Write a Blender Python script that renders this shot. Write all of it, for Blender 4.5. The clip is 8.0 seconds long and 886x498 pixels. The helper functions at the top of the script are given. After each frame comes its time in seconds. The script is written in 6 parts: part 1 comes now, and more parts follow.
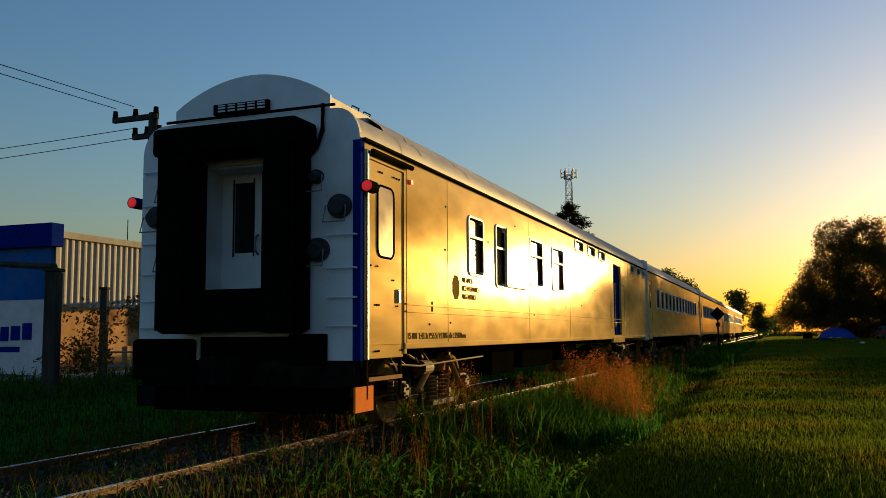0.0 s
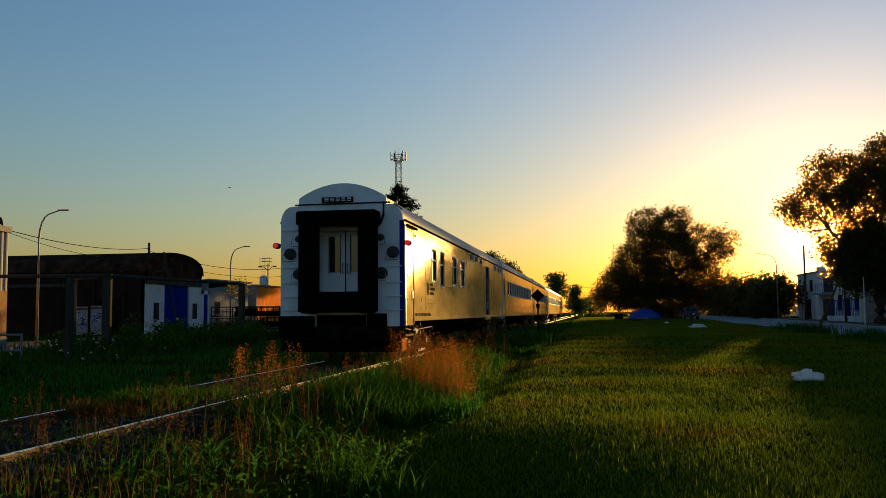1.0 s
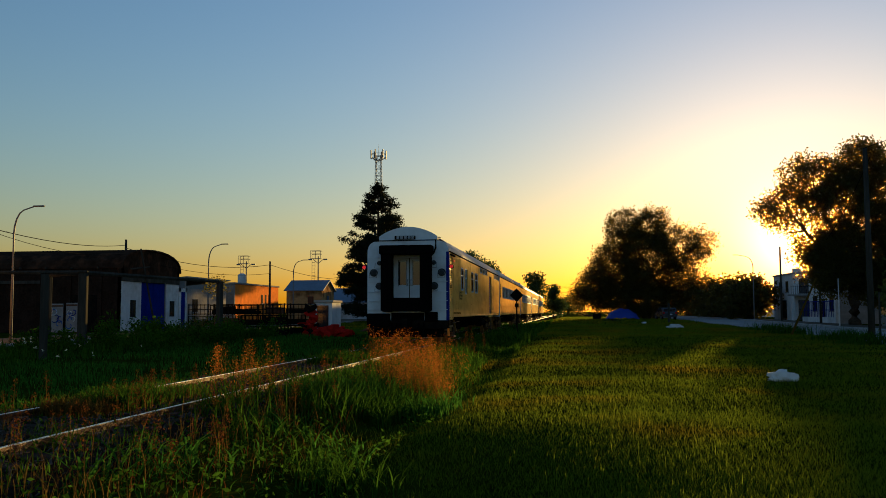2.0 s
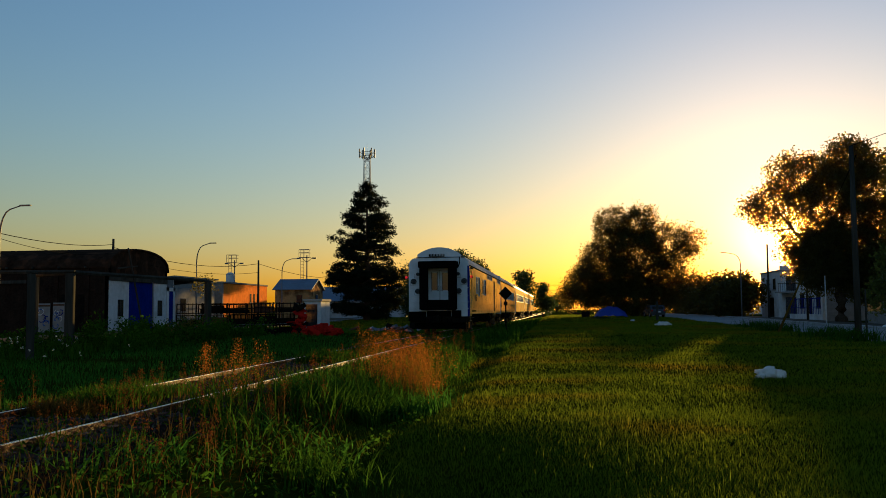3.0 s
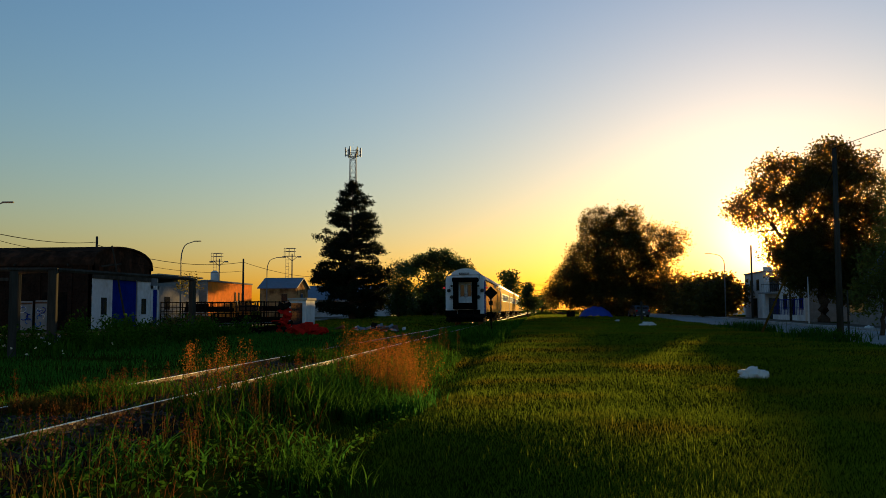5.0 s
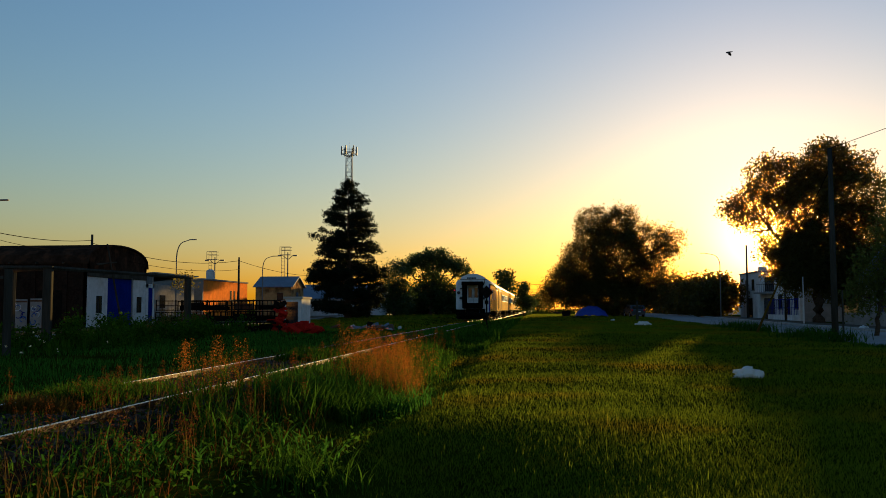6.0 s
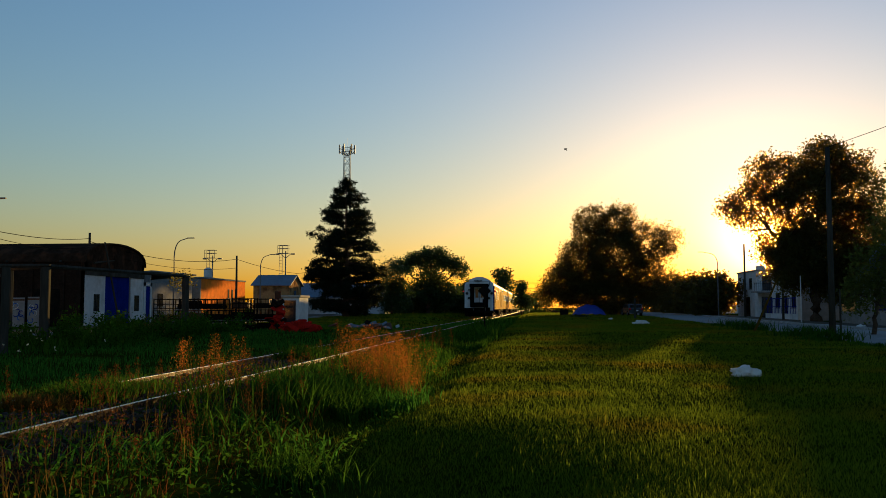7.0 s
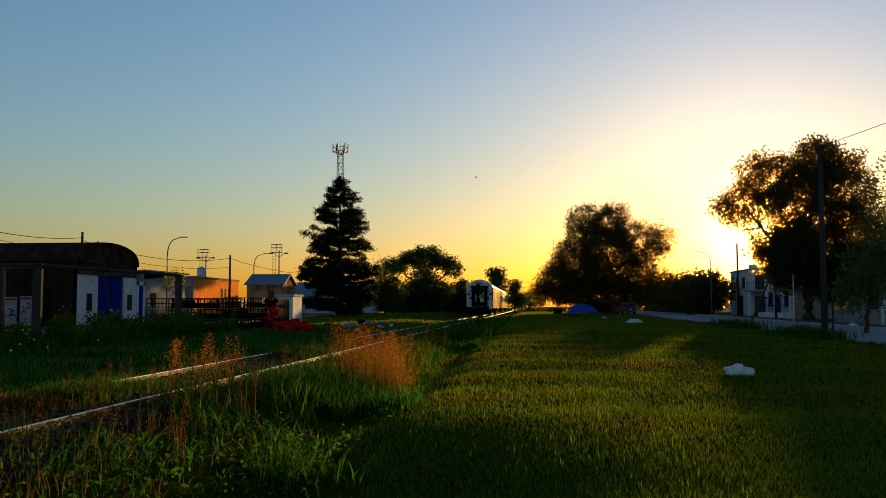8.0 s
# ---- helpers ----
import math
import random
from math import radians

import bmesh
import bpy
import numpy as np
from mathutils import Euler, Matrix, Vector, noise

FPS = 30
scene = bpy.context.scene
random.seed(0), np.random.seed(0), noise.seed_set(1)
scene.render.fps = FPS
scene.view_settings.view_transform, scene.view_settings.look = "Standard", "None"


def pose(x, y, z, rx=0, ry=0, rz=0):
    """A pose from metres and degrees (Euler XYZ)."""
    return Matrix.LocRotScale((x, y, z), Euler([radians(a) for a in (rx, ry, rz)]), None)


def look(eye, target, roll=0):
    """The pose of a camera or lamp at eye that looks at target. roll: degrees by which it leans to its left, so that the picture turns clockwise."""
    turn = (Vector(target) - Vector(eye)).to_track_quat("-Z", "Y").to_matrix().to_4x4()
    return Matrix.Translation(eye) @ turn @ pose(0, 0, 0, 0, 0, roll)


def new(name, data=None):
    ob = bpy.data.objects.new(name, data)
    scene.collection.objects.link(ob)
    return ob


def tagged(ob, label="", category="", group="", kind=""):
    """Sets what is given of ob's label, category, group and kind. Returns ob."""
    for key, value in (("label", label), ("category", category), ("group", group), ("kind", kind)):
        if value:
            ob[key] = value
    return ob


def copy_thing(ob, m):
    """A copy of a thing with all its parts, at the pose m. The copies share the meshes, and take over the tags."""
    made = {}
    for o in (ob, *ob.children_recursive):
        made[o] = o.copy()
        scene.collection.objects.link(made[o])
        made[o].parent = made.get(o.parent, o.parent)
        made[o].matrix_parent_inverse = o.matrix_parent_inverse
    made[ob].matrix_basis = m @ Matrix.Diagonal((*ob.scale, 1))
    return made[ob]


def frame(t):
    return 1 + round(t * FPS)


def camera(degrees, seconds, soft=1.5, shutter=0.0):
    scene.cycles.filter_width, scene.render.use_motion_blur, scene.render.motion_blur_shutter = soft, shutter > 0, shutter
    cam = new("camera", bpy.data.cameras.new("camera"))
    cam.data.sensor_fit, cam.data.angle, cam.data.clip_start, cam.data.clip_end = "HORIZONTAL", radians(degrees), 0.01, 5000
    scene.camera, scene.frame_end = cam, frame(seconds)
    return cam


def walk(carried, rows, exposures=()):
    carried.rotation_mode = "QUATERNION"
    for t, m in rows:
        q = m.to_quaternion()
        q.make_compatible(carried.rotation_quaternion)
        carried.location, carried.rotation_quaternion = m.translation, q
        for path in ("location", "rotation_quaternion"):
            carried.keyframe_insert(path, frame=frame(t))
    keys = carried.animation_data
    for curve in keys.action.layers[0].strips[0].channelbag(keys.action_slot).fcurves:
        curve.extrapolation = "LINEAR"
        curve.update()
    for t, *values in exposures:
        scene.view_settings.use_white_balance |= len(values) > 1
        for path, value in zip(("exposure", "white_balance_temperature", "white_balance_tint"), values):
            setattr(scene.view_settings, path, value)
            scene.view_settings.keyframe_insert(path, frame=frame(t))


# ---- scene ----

# ---------------------------------------------------------------- camera
cam = camera(53.6, 8.0, soft=0.7)
EYE = (0.0, 0.0, 1.6)
TURNS = [(0.0, 20.73, 5.51, 0.43), (0.1, 18.49, 5.17, 0.3), (0.3, 14.99, 4.77, 0.3), (0.5, 12.45, 4.57, 0.32), (0.7, 10.95, 4.38, 0.45),
         (1.0, 9.55, 4.19, 0.5), (1.5, 8.62, 4.18, 0.31), (2.0, 8.18, 4.12, 0.2), (3.5, 7.21, 3.99, 0.4), (4.0, 7.0, 4.05, 0.22),
         (4.5, 6.73, 4.01, 0.2), (6.0, 6.23, 3.91, 0.04), (6.5, 6.12, 3.88, 0.0), (7.0, 6.09, 3.82, 0.0), (7.5, 6.03, 3.74, 0.3), (8.0, 5.68, 3.76, 0.04)]
walk(cam, [(t, pose(*EYE, 90 + p, r, y)) for t, y, p, r in TURNS], exposures=[(0.0, 0.22, 5200, 14), (0.4, 0.02, 5300, 14), (0.7, 0.06, 5350, 14), (1.2, 0.28, 5400, 14), (8.0, 0.3, 5400, 14)])

# ---------------------------------------------------------------- light
SUN_AZ, SUN_EL = 13.9, 3.95
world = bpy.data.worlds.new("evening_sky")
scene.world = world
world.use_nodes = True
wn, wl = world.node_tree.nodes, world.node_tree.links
sky = wn.new("ShaderNodeTexSky")
sky.sky_type = "NISHITA"
sky.sun_disc = False
sky.sun_elevation, sky.sun_rotation = radians(SUN_EL), radians(SUN_AZ)
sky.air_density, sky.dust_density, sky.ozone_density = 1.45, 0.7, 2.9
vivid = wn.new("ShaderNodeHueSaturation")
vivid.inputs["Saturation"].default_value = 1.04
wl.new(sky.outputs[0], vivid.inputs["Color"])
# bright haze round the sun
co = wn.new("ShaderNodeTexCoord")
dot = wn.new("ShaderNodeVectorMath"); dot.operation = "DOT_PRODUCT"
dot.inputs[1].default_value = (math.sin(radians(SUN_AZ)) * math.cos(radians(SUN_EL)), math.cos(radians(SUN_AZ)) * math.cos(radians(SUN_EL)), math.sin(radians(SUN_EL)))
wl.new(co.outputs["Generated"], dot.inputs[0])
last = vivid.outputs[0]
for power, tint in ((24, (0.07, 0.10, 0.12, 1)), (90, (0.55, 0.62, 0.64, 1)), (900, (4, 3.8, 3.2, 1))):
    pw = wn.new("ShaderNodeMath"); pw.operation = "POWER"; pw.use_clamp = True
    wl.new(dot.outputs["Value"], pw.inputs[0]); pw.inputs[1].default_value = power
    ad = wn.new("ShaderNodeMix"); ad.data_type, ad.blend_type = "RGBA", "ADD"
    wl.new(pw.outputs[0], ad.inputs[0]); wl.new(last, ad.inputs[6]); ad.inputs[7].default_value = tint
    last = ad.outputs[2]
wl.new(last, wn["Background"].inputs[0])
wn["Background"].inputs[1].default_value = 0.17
sun = new("sun", bpy.data.lights.new("sun", "SUN"))
sun.data.energy, sun.data.angle, sun.data.color = 8.5, radians(0.53), (1.0, 0.58, 0.13)
a, e = radians(SUN_AZ), radians(SUN_EL)
sun.matrix_world = look((30, 120, 40), (30 - math.sin(a) * math.cos(e), 120 - math.cos(a) * math.cos(e), 40 - math.sin(e)))


# ---------------------------------------------------------------- materials
def mat(name, color, rough=0.7, metal=0.0, scale=6.0, vary=0.25, bump=0.15, stain_or_sun=None, stain_or_sun_amount=0.4, island=0.0, through_light=0.0, spec=0.5, stretch=(1, 1, 1), shine=2.6, forward=0.0):
    """Surface with two scales of variation, fine relief and optional stains or sun-coloured patches; through_light for
    leaves, forward for light that shines on through them.
    """
    m = bpy.data.materials.new(name)
    m.use_nodes = True
    n, l = m.node_tree.nodes, m.node_tree.links
    b = n["Principled BSDF"]
    co = n.new("ShaderNodeTexCoord")
    mp = n.new("ShaderNodeMapping")
    mp.inputs["Scale"].default_value = stretch
    l.new(co.outputs["Object"], mp.inputs[0])
    big, fine = n.new("ShaderNodeTexNoise"), n.new("ShaderNodeTexNoise")
    big.inputs["Scale"].default_value, fine.inputs["Scale"].default_value = scale * 0.15, scale
    fine.inputs["Detail"].default_value = 6
    l.new(mp.outputs[0], big.inputs["Vector"]); l.new(mp.outputs[0], fine.inputs["Vector"])
    add = n.new("ShaderNodeMath"); add.operation = "ADD"
    l.new(big.outputs["Fac"], add.inputs[0]); l.new(fine.outputs["Fac"], add.inputs[1])
    last = add
    if island:
        geo = n.new("ShaderNodeNewGeometry")
        mul = n.new("ShaderNodeMath"); mul.operation = "MULTIPLY_ADD"
        mul.inputs[1].default_value = island
        l.new(geo.outputs["Random Per Island"], mul.inputs[0]); l.new(add.outputs[0], mul.inputs[2])
        last = mul
    rng = n.new("ShaderNodeMapRange")
    rng.inputs["From Min"].default_value, rng.inputs["From Max"].default_value = 0.6, 1.4 + island
    rng.inputs["To Min"].default_value, rng.inputs["To Max"].default_value = 1 - vary, 1 + vary
    l.new(last.outputs[0], rng.inputs["Value"])
    hue = n.new("ShaderNodeHueSaturation")
    hue.inputs["Color"].default_value = (*color, 1)
    l.new(rng.outputs[0], hue.inputs["Value"])
    col = hue.outputs[0]
    if stain_or_sun:
        st = n.new("ShaderNodeTexNoise"); st.inputs["Scale"].default_value, st.inputs["Detail"].default_value = scale * 0.3, 8
        l.new(mp.outputs[0], st.inputs["Vector"])
        sr = n.new("ShaderNodeMapRange")
        sr.inputs["From Min"].default_value, sr.inputs["From Max"].default_value = 0.5, 0.66
        sr.inputs["To Max"].default_value = stain_or_sun_amount
        l.new(st.outputs["Fac"], sr.inputs["Value"])
        mix = n.new("ShaderNodeMix"); mix.data_type = "RGBA"
        l.new(sr.outputs[0], mix.inputs[0]); l.new(col, mix.inputs[6]); mix.inputs[7].default_value = (*stain_or_sun, 1)
        col = mix.outputs[2]
    l.new(col, b.inputs["Base Color"])
    b.inputs["Metallic"].default_value = metal
    b.inputs["Specular IOR Level"].default_value = spec if spec > 0.06 else 0.0
    rr = n.new("ShaderNodeMapRange")
    rr.inputs["To Min"].default_value, rr.inputs["To Max"].default_value = rough * 0.75, min(1, rough * 1.25)
    l.new(fine.outputs["Fac"], rr.inputs["Value"]); l.new(rr.outputs[0], b.inputs["Roughness"])
    if bump:
        bp = n.new("ShaderNodeBump")
        bp.inputs["Strength"].default_value, bp.inputs["Distance"].default_value = bump, 0.02
        l.new(fine.outputs["Fac"], bp.inputs["Height"]); l.new(bp.outputs[0], b.inputs["Normal"])
    if through_light:
        tr = n.new("ShaderNodeBsdfTranslucent"); ms = n.new("ShaderNodeMixShader")
        ms.inputs[0].default_value = through_light
        lit = n.new("ShaderNodeHueSaturation")
        lit.inputs["Hue"].default_value, lit.inputs["Value"].default_value = (0.465 if shine > 2 else 0.5), shine
        l.new(col, lit.inputs["Color"])
        l.new(lit.outputs[0], tr.inputs["Color"]); l.new(b.outputs[0], ms.inputs[1])
        thin = tr.outputs[0]
        if forward:
            rf = n.new("ShaderNodeBsdfRefraction"); mf = n.new("ShaderNodeMixShader")
            rf.inputs["Color"].default_value, rf.inputs["Roughness"].default_value, rf.inputs["IOR"].default_value = (0.75, 0.42, 0.06, 1), 0.5, 1.04
            mf.inputs[0].default_value = forward
            l.new(tr.outputs[0], mf.inputs[1]); l.new(rf.outputs[0], mf.inputs[2])
            thin = mf.outputs[0]
        l.new(thin, ms.inputs[2])
        l.new(ms.outputs[0], n["Material Output"].inputs["Surface"])
    return m


def glow(name, color, strength):
    m = bpy.data.materials.new(name)
    m.use_nodes = True
    b = m.node_tree.nodes["Principled BSDF"]
    b.inputs["Base Color"].default_value = (*color, 1)
    b.inputs["Emission Color"].default_value = (*color, 1)
    b.inputs["Emission Strength"].default_value = strength
    b.inputs["Roughness"].default_value = 0.3
    return m


M = dict(
    grass=mat("mown_grass_soil", (0.022, 0.033, 0.002), 1.0, scale=4, vary=0.6, bump=0.3, stain_or_sun=(0.034, 0.024, 0.004), spec=0.0),
    # brown second tone paints sunlit streaks into the green blades
    blade=mat("grass_blade", (0.092, 0.128, 0.005), 0.95, scale=0.8, vary=0.6, bump=0, island=0.7, through_light=0.4, spec=0.0, shine=1.5, stain_or_sun=(0.21, 0.115, 0.006), stain_or_sun_amount=0.6),
    weed=mat("tall_weed_blade", (0.032, 0.078, 0.005), 0.7, spec=0.05, scale=1.0, vary=0.85, bump=0, island=0.9, through_light=0.38, shine=1.5),
    lush=mat("lush_grass_blade", (0.034, 0.105, 0.010), 0.7, spec=0.05, scale=1.0, vary=0.7, bump=0, island=0.9, through_light=0.4, shine=1.6),
    seed=mat("red_seed_head", (0.12, 0.042, 0.010), 0.95, spec=0.0, scale=1.0, vary=0.6, bump=0, island=0.8, through_light=0.4, shine=1.0),
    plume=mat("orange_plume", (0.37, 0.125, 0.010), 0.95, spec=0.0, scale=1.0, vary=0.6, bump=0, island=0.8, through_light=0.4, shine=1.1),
    straw=mat("dry_stalk", (0.13, 0.08, 0.014), 0.9, spec=0.0, scale=2.0, vary=0.5, bump=0, island=0.8, through_light=0.3, shine=1.0),
    flower=mat("pale_flower", (0.7, 0.68, 0.45), 0.7, scale=2, bump=0, through_light=0.3, spec=0.02),
    leaf=mat("broad_leaf", (0.048, 0.05, 0.008), 0.55, spec=0.2, scale=0.6, vary=0.5, bump=0, island=0.9, through_light=0.5, shine=2.8, forward=0.12),
    leaf_dark=mat("deep_green_leaf", (0.032, 0.055, 0.010), 0.5, spec=0.25, scale=0.6, vary=0.5, bump=0, island=0.9, through_light=0.3, shine=2.0),
    leaf_light=mat("pale_leaf", (0.055, 0.075, 0.012), 0.6, spec=0.1, scale=0.6, vary=0.5, bump=0, island=0.9, through_light=0.5, shine=2.1),
    needle=mat("dark_conifer_needle", (0.010, 0.016, 0.006), 0.8, spec=0.1, scale=0.6, vary=0.5, bump=0, island=0.9, through_light=0.12),
    bark=mat("bark", (0.07, 0.05, 0.035), 0.95, scale=9, vary=0.5, bump=0.8, spec=0.02),
    ballast=mat("ballast_soil", (0.018, 0.015, 0.011), 0.95, scale=12, vary=0.6, bump=0.8, spec=0.02),
    stone=mat("ballast_stone", (0.08, 0.07, 0.06), 0.9, scale=5, vary=0.5, bump=0.3, island=0.9, spec=0.02),
    sleeper=mat("old_sleeper_wood", (0.04, 0.032, 0.025), 0.9, scale=14, vary=0.5, bump=0.6, stretch=(0.2, 1, 1), spec=0.02),
    rust=mat("rusty_rail", (0.11, 0.045, 0.018), 0.75, metal=0.3, scale=20, vary=0.4, bump=0.4),
    railtop=mat("polished_rail_head", (0.62, 0.60, 0.58), 0.28, metal=1.0, scale=30, vary=0.15, bump=0.05),
    asphalt=mat("dusty_asphalt", (0.30, 0.29, 0.28), 0.85, scale=3, vary=0.3, bump=0.3, stain_or_sun=(0.24, 0.2, 0.15), spec=0.02),
    earth=mat("packed_earth", (0.13, 0.11, 0.085), 0.95, scale=3, vary=0.4, bump=0.4, stain_or_sun=(0.07, 0.06, 0.04), spec=0.0),
    kerb=mat("kerb_concrete", (0.32, 0.31, 0.29), 0.85, scale=8, vary=0.3, bump=0.3, spec=0.02),
    # low sun and sky gold on silver steel is put into this colour
    steel=mat("stainless_sunset_gold", (0.76, 0.50, 0.12), 0.11, metal=0.3, scale=2.6, vary=0.25, bump=0.012, stretch=(1, 0.4, 1.2), stain_or_sun=(0.42, 0.26, 0.04), stain_or_sun_amount=0.5, spec=0.0),
    roof=mat("grey_roof_sheet", (0.34, 0.32, 0.29), 0.6, metal=0.1, scale=3, vary=0.2, bump=0.06, stain_or_sun=(0.24, 0.22, 0.2)),
    endpaint=mat("pale_grey_paint", (0.68, 0.73, 0.77), 0.55, spec=0.25, scale=3, vary=0.12, bump=0.04, stain_or_sun=(0.34, 0.34, 0.33), stain_or_sun_amount=0.45),
    black=mat("black_rubber", (0.004, 0.004, 0.004), 0.9, spec=0.04, scale=10, vary=0.3, bump=0.2),
    # brown-gold of sunlit bogie parts, painted in against the dark underframe
    iron=mat("dusty_sunlit_iron", (0.11, 0.058, 0.02), 0.75, spec=0.2, scale=14, vary=0.5, bump=0.3, stain_or_sun=(0.03, 0.022, 0.015), stain_or_sun_amount=0.8),
    under=mat("dark_underframe", (0.010, 0.009, 0.008), 0.8, spec=0.0, metal=0.0, scale=10, vary=0.5, bump=0.3, stain_or_sun=(0.03, 0.02, 0.01)),
    # gold of the sunlit wheel rim is part of this colour
    wheel=mat("sunlit_wheel_steel", (0.30, 0.17, 0.05), 0.5, metal=0.0, spec=0.0, scale=12, vary=0.3, bump=0.1),
    blue=mat("blue_paint", (0.008, 0.02, 0.20), 0.6, spec=0.0, scale=5, vary=0.3, bump=0.08),
    skyblue=mat("sky_blue_paint", (0.03, 0.11, 0.36), 0.6, scale=3, vary=0.25, bump=0.08, stain_or_sun=(0.1, 0.14, 0.25), spec=0.02),
    glass=mat("dark_window_glass", (0.02, 0.022, 0.025), 0.06, scale=2, vary=0.1, bump=0, spec=0.8),
    # amber imitates the golden sky mirrored in the dusty coach windows
    amber=mat("dusty_sky_gold_glass", (0.20, 0.105, 0.02), 0.16, scale=3, vary=0.5, bump=0, spec=0.8, stain_or_sun=(0.08, 0.045, 0.015), stain_or_sun_amount=0.7),
    socket=mat("grey_black_casting", (0.035, 0.042, 0.046), 0.6, scale=9, vary=0.4, bump=0.2, spec=0.25),
    chrome=mat("bright_metal", (0.7, 0.7, 0.7), 0.2, metal=1.0, scale=10, vary=0.1, bump=0),
    print=mat("dark_print", (0.22, 0.15, 0.05), 0.9, spec=0.03, scale=20, vary=0.2, bump=0),
    yellow=mat("yellowed_print", (0.2, 0.13, 0.03), 0.9, spec=0.05, scale=20, vary=0.2, bump=0),
    red=mat("red_paint", (0.42, 0.016, 0.010), 0.6, spec=0.0, scale=6, vary=0.35, bump=0.1),
    redlamp=glow("red_tail_lens", (0.9, 0.02, 0.015), 0.35),
    white=mat("whitewash", (0.62, 0.62, 0.63), 0.85, scale=3, vary=0.18, bump=0.25, stain_or_sun=(0.34, 0.31, 0.27), spec=0.02),
    plaster=mat("ochre_plaster", (0.40, 0.24, 0.10), 0.9, scale=2.5, vary=0.3, bump=0.25, stain_or_sun=(0.10, 0.05, 0.025), stain_or_sun_amount=0.9, spec=0.02),
    brick=mat("dark_old_brick", (0.028, 0.018, 0.013), 0.95, scale=7, vary=0.6, bump=0.6, stain_or_sun=(0.012, 0.01, 0.008), stain_or_sun_amount=0.8, spec=0.02),
    tin=mat("corrugated_zinc", (0.40, 0.37, 0.32), 0.8, metal=0.0, spec=0.05, scale=3, vary=0.2, bump=0.08, stain_or_sun=(0.34, 0.26, 0.18)),
    darktin=mat("rusted_roof_sheet", (0.035, 0.022, 0.015), 0.95, metal=0.0, spec=0.02, scale=4, vary=0.6, bump=0.2, stain_or_sun=(0.14, 0.06, 0.03)),
    orange=mat("orange_render", (0.85, 0.26, 0.03), 0.85, scale=2, vary=0.25, bump=0.2, stain_or_sun=(0.36, 0.13, 0.05), spec=0.02),
    cement=mat("grey_cement", (0.27, 0.26, 0.25), 0.9, scale=3, vary=0.3, bump=0.3, stain_or_sun=(0.16, 0.15, 0.14), spec=0.02),
    bluegrey=mat("blue_grey_roof", (0.16, 0.2, 0.26), 0.75, metal=0.0, spec=0.1, scale=3, vary=0.2, bump=0.1),
    galv=mat("galvanised_pole", (0.2, 0.2, 0.2), 0.7, metal=0.2, spec=0.2, scale=8, vary=0.2, bump=0.05),
    wood=mat("weathered_timber", (0.052, 0.050, 0.042), 0.95, spec=0.02, scale=8, vary=0.5, bump=0.5, stretch=(1, 1, 0.15)),
    wire=mat("black_wire", (0.012, 0.012, 0.012), 0.9, spec=0.05, bump=0),
    carpaint=mat("dark_car_paint", (0.05, 0.05, 0.055), 0.25, scale=3, vary=0.1, bump=0),
    tarp=mat("blue_tarpaulin", (0.015, 0.03, 0.26), 0.45, scale=3, vary=0.3, bump=0.3),
    plastic=mat("white_plastic_sack", (0.85, 0.84, 0.8), 0.5, scale=8, vary=0.1, bump=0.25, through_light=0.25, shine=1.0),
    feather=mat("dark_feather", (0.02, 0.018, 0.016), 0.8, scale=20, bump=0),
    lattice=mat("lattice_steel", (0.22, 0.21, 0.2), 0.6, metal=0.5, scale=5, bump=0),
)


# ---------------------------------------------------------------- mesh helpers
def thing(name, m, label, category, group="", kind=""):
    ob = new(name)
    ob.matrix_basis = m
    ob.empty_display_size = 0.2
    return tagged(ob, label, category, group, kind)


def part(name, bm, material, parent=None, label="", smooth=False):
    me = bpy.data.meshes.new(name)
    bm.normal_update()
    bm.to_mesh(me)
    bm.free()
    me.materials.append(M[material])
    if smooth:
        me.shade_smooth()
    ob = new(name, me)
    ob.parent = parent
    if label:
        ob["label"] = label
    return ob


def again(ob, parent, m):
    """The same mesh once more, as an object of its own under parent."""
    o = new(ob.name.split(".")[0], ob.data)
    o.parent = parent
    o.matrix_basis = m
    if "label" in ob:
        o["label"] = ob["label"]
    return o


def box(bm, x0, y0, z0, x1, y1, z1, bevel=0.0):
    r = bmesh.ops.create_cube(bm, size=1)
    vs = r["verts"]
    for v in vs:
        v.co = Vector(((x0 + x1) / 2 + v.co.x * (x1 - x0), (y0 + y1) / 2 + v.co.y * (y1 - y0), (z0 + z1) / 2 + v.co.z * (z1 - z0)))
    if bevel:
        bmesh.ops.bevel(bm, geom=list({ed for v in vs for ed in v.link_edges}), offset=bevel, segments=2, affect="EDGES", profile=0.5)
    return bm


def boxes(*rows, bevel=0.0):
    bm = bmesh.new()
    for r in rows:
        box(bm, *r, bevel=bevel)
    return bm


def tube(bm, p, q, r0, r1=None, n=8, caps=True):
    p, q = Vector(p), Vector(q)
    r1 = r0 if r1 is None else r1
    turn = (q - p).to_track_quat("Z", "Y").to_matrix()
    rings = []
    for c, r in ((p, r0), (q, r1)):
        rings.append([bm.verts.new(c + turn @ Vector((math.cos(k * math.tau / n) * r, math.sin(k * math.tau / n) * r, 0))) for k in range(n)])
    for k in range(n):
        bm.faces.new((rings[0][k], rings[0][(k + 1) % n], rings[1][(k + 1) % n], rings[1][k]))
    if caps:
        bm.faces.new(rings[0][::-1]); bm.faces.new(rings[1])
    return bm


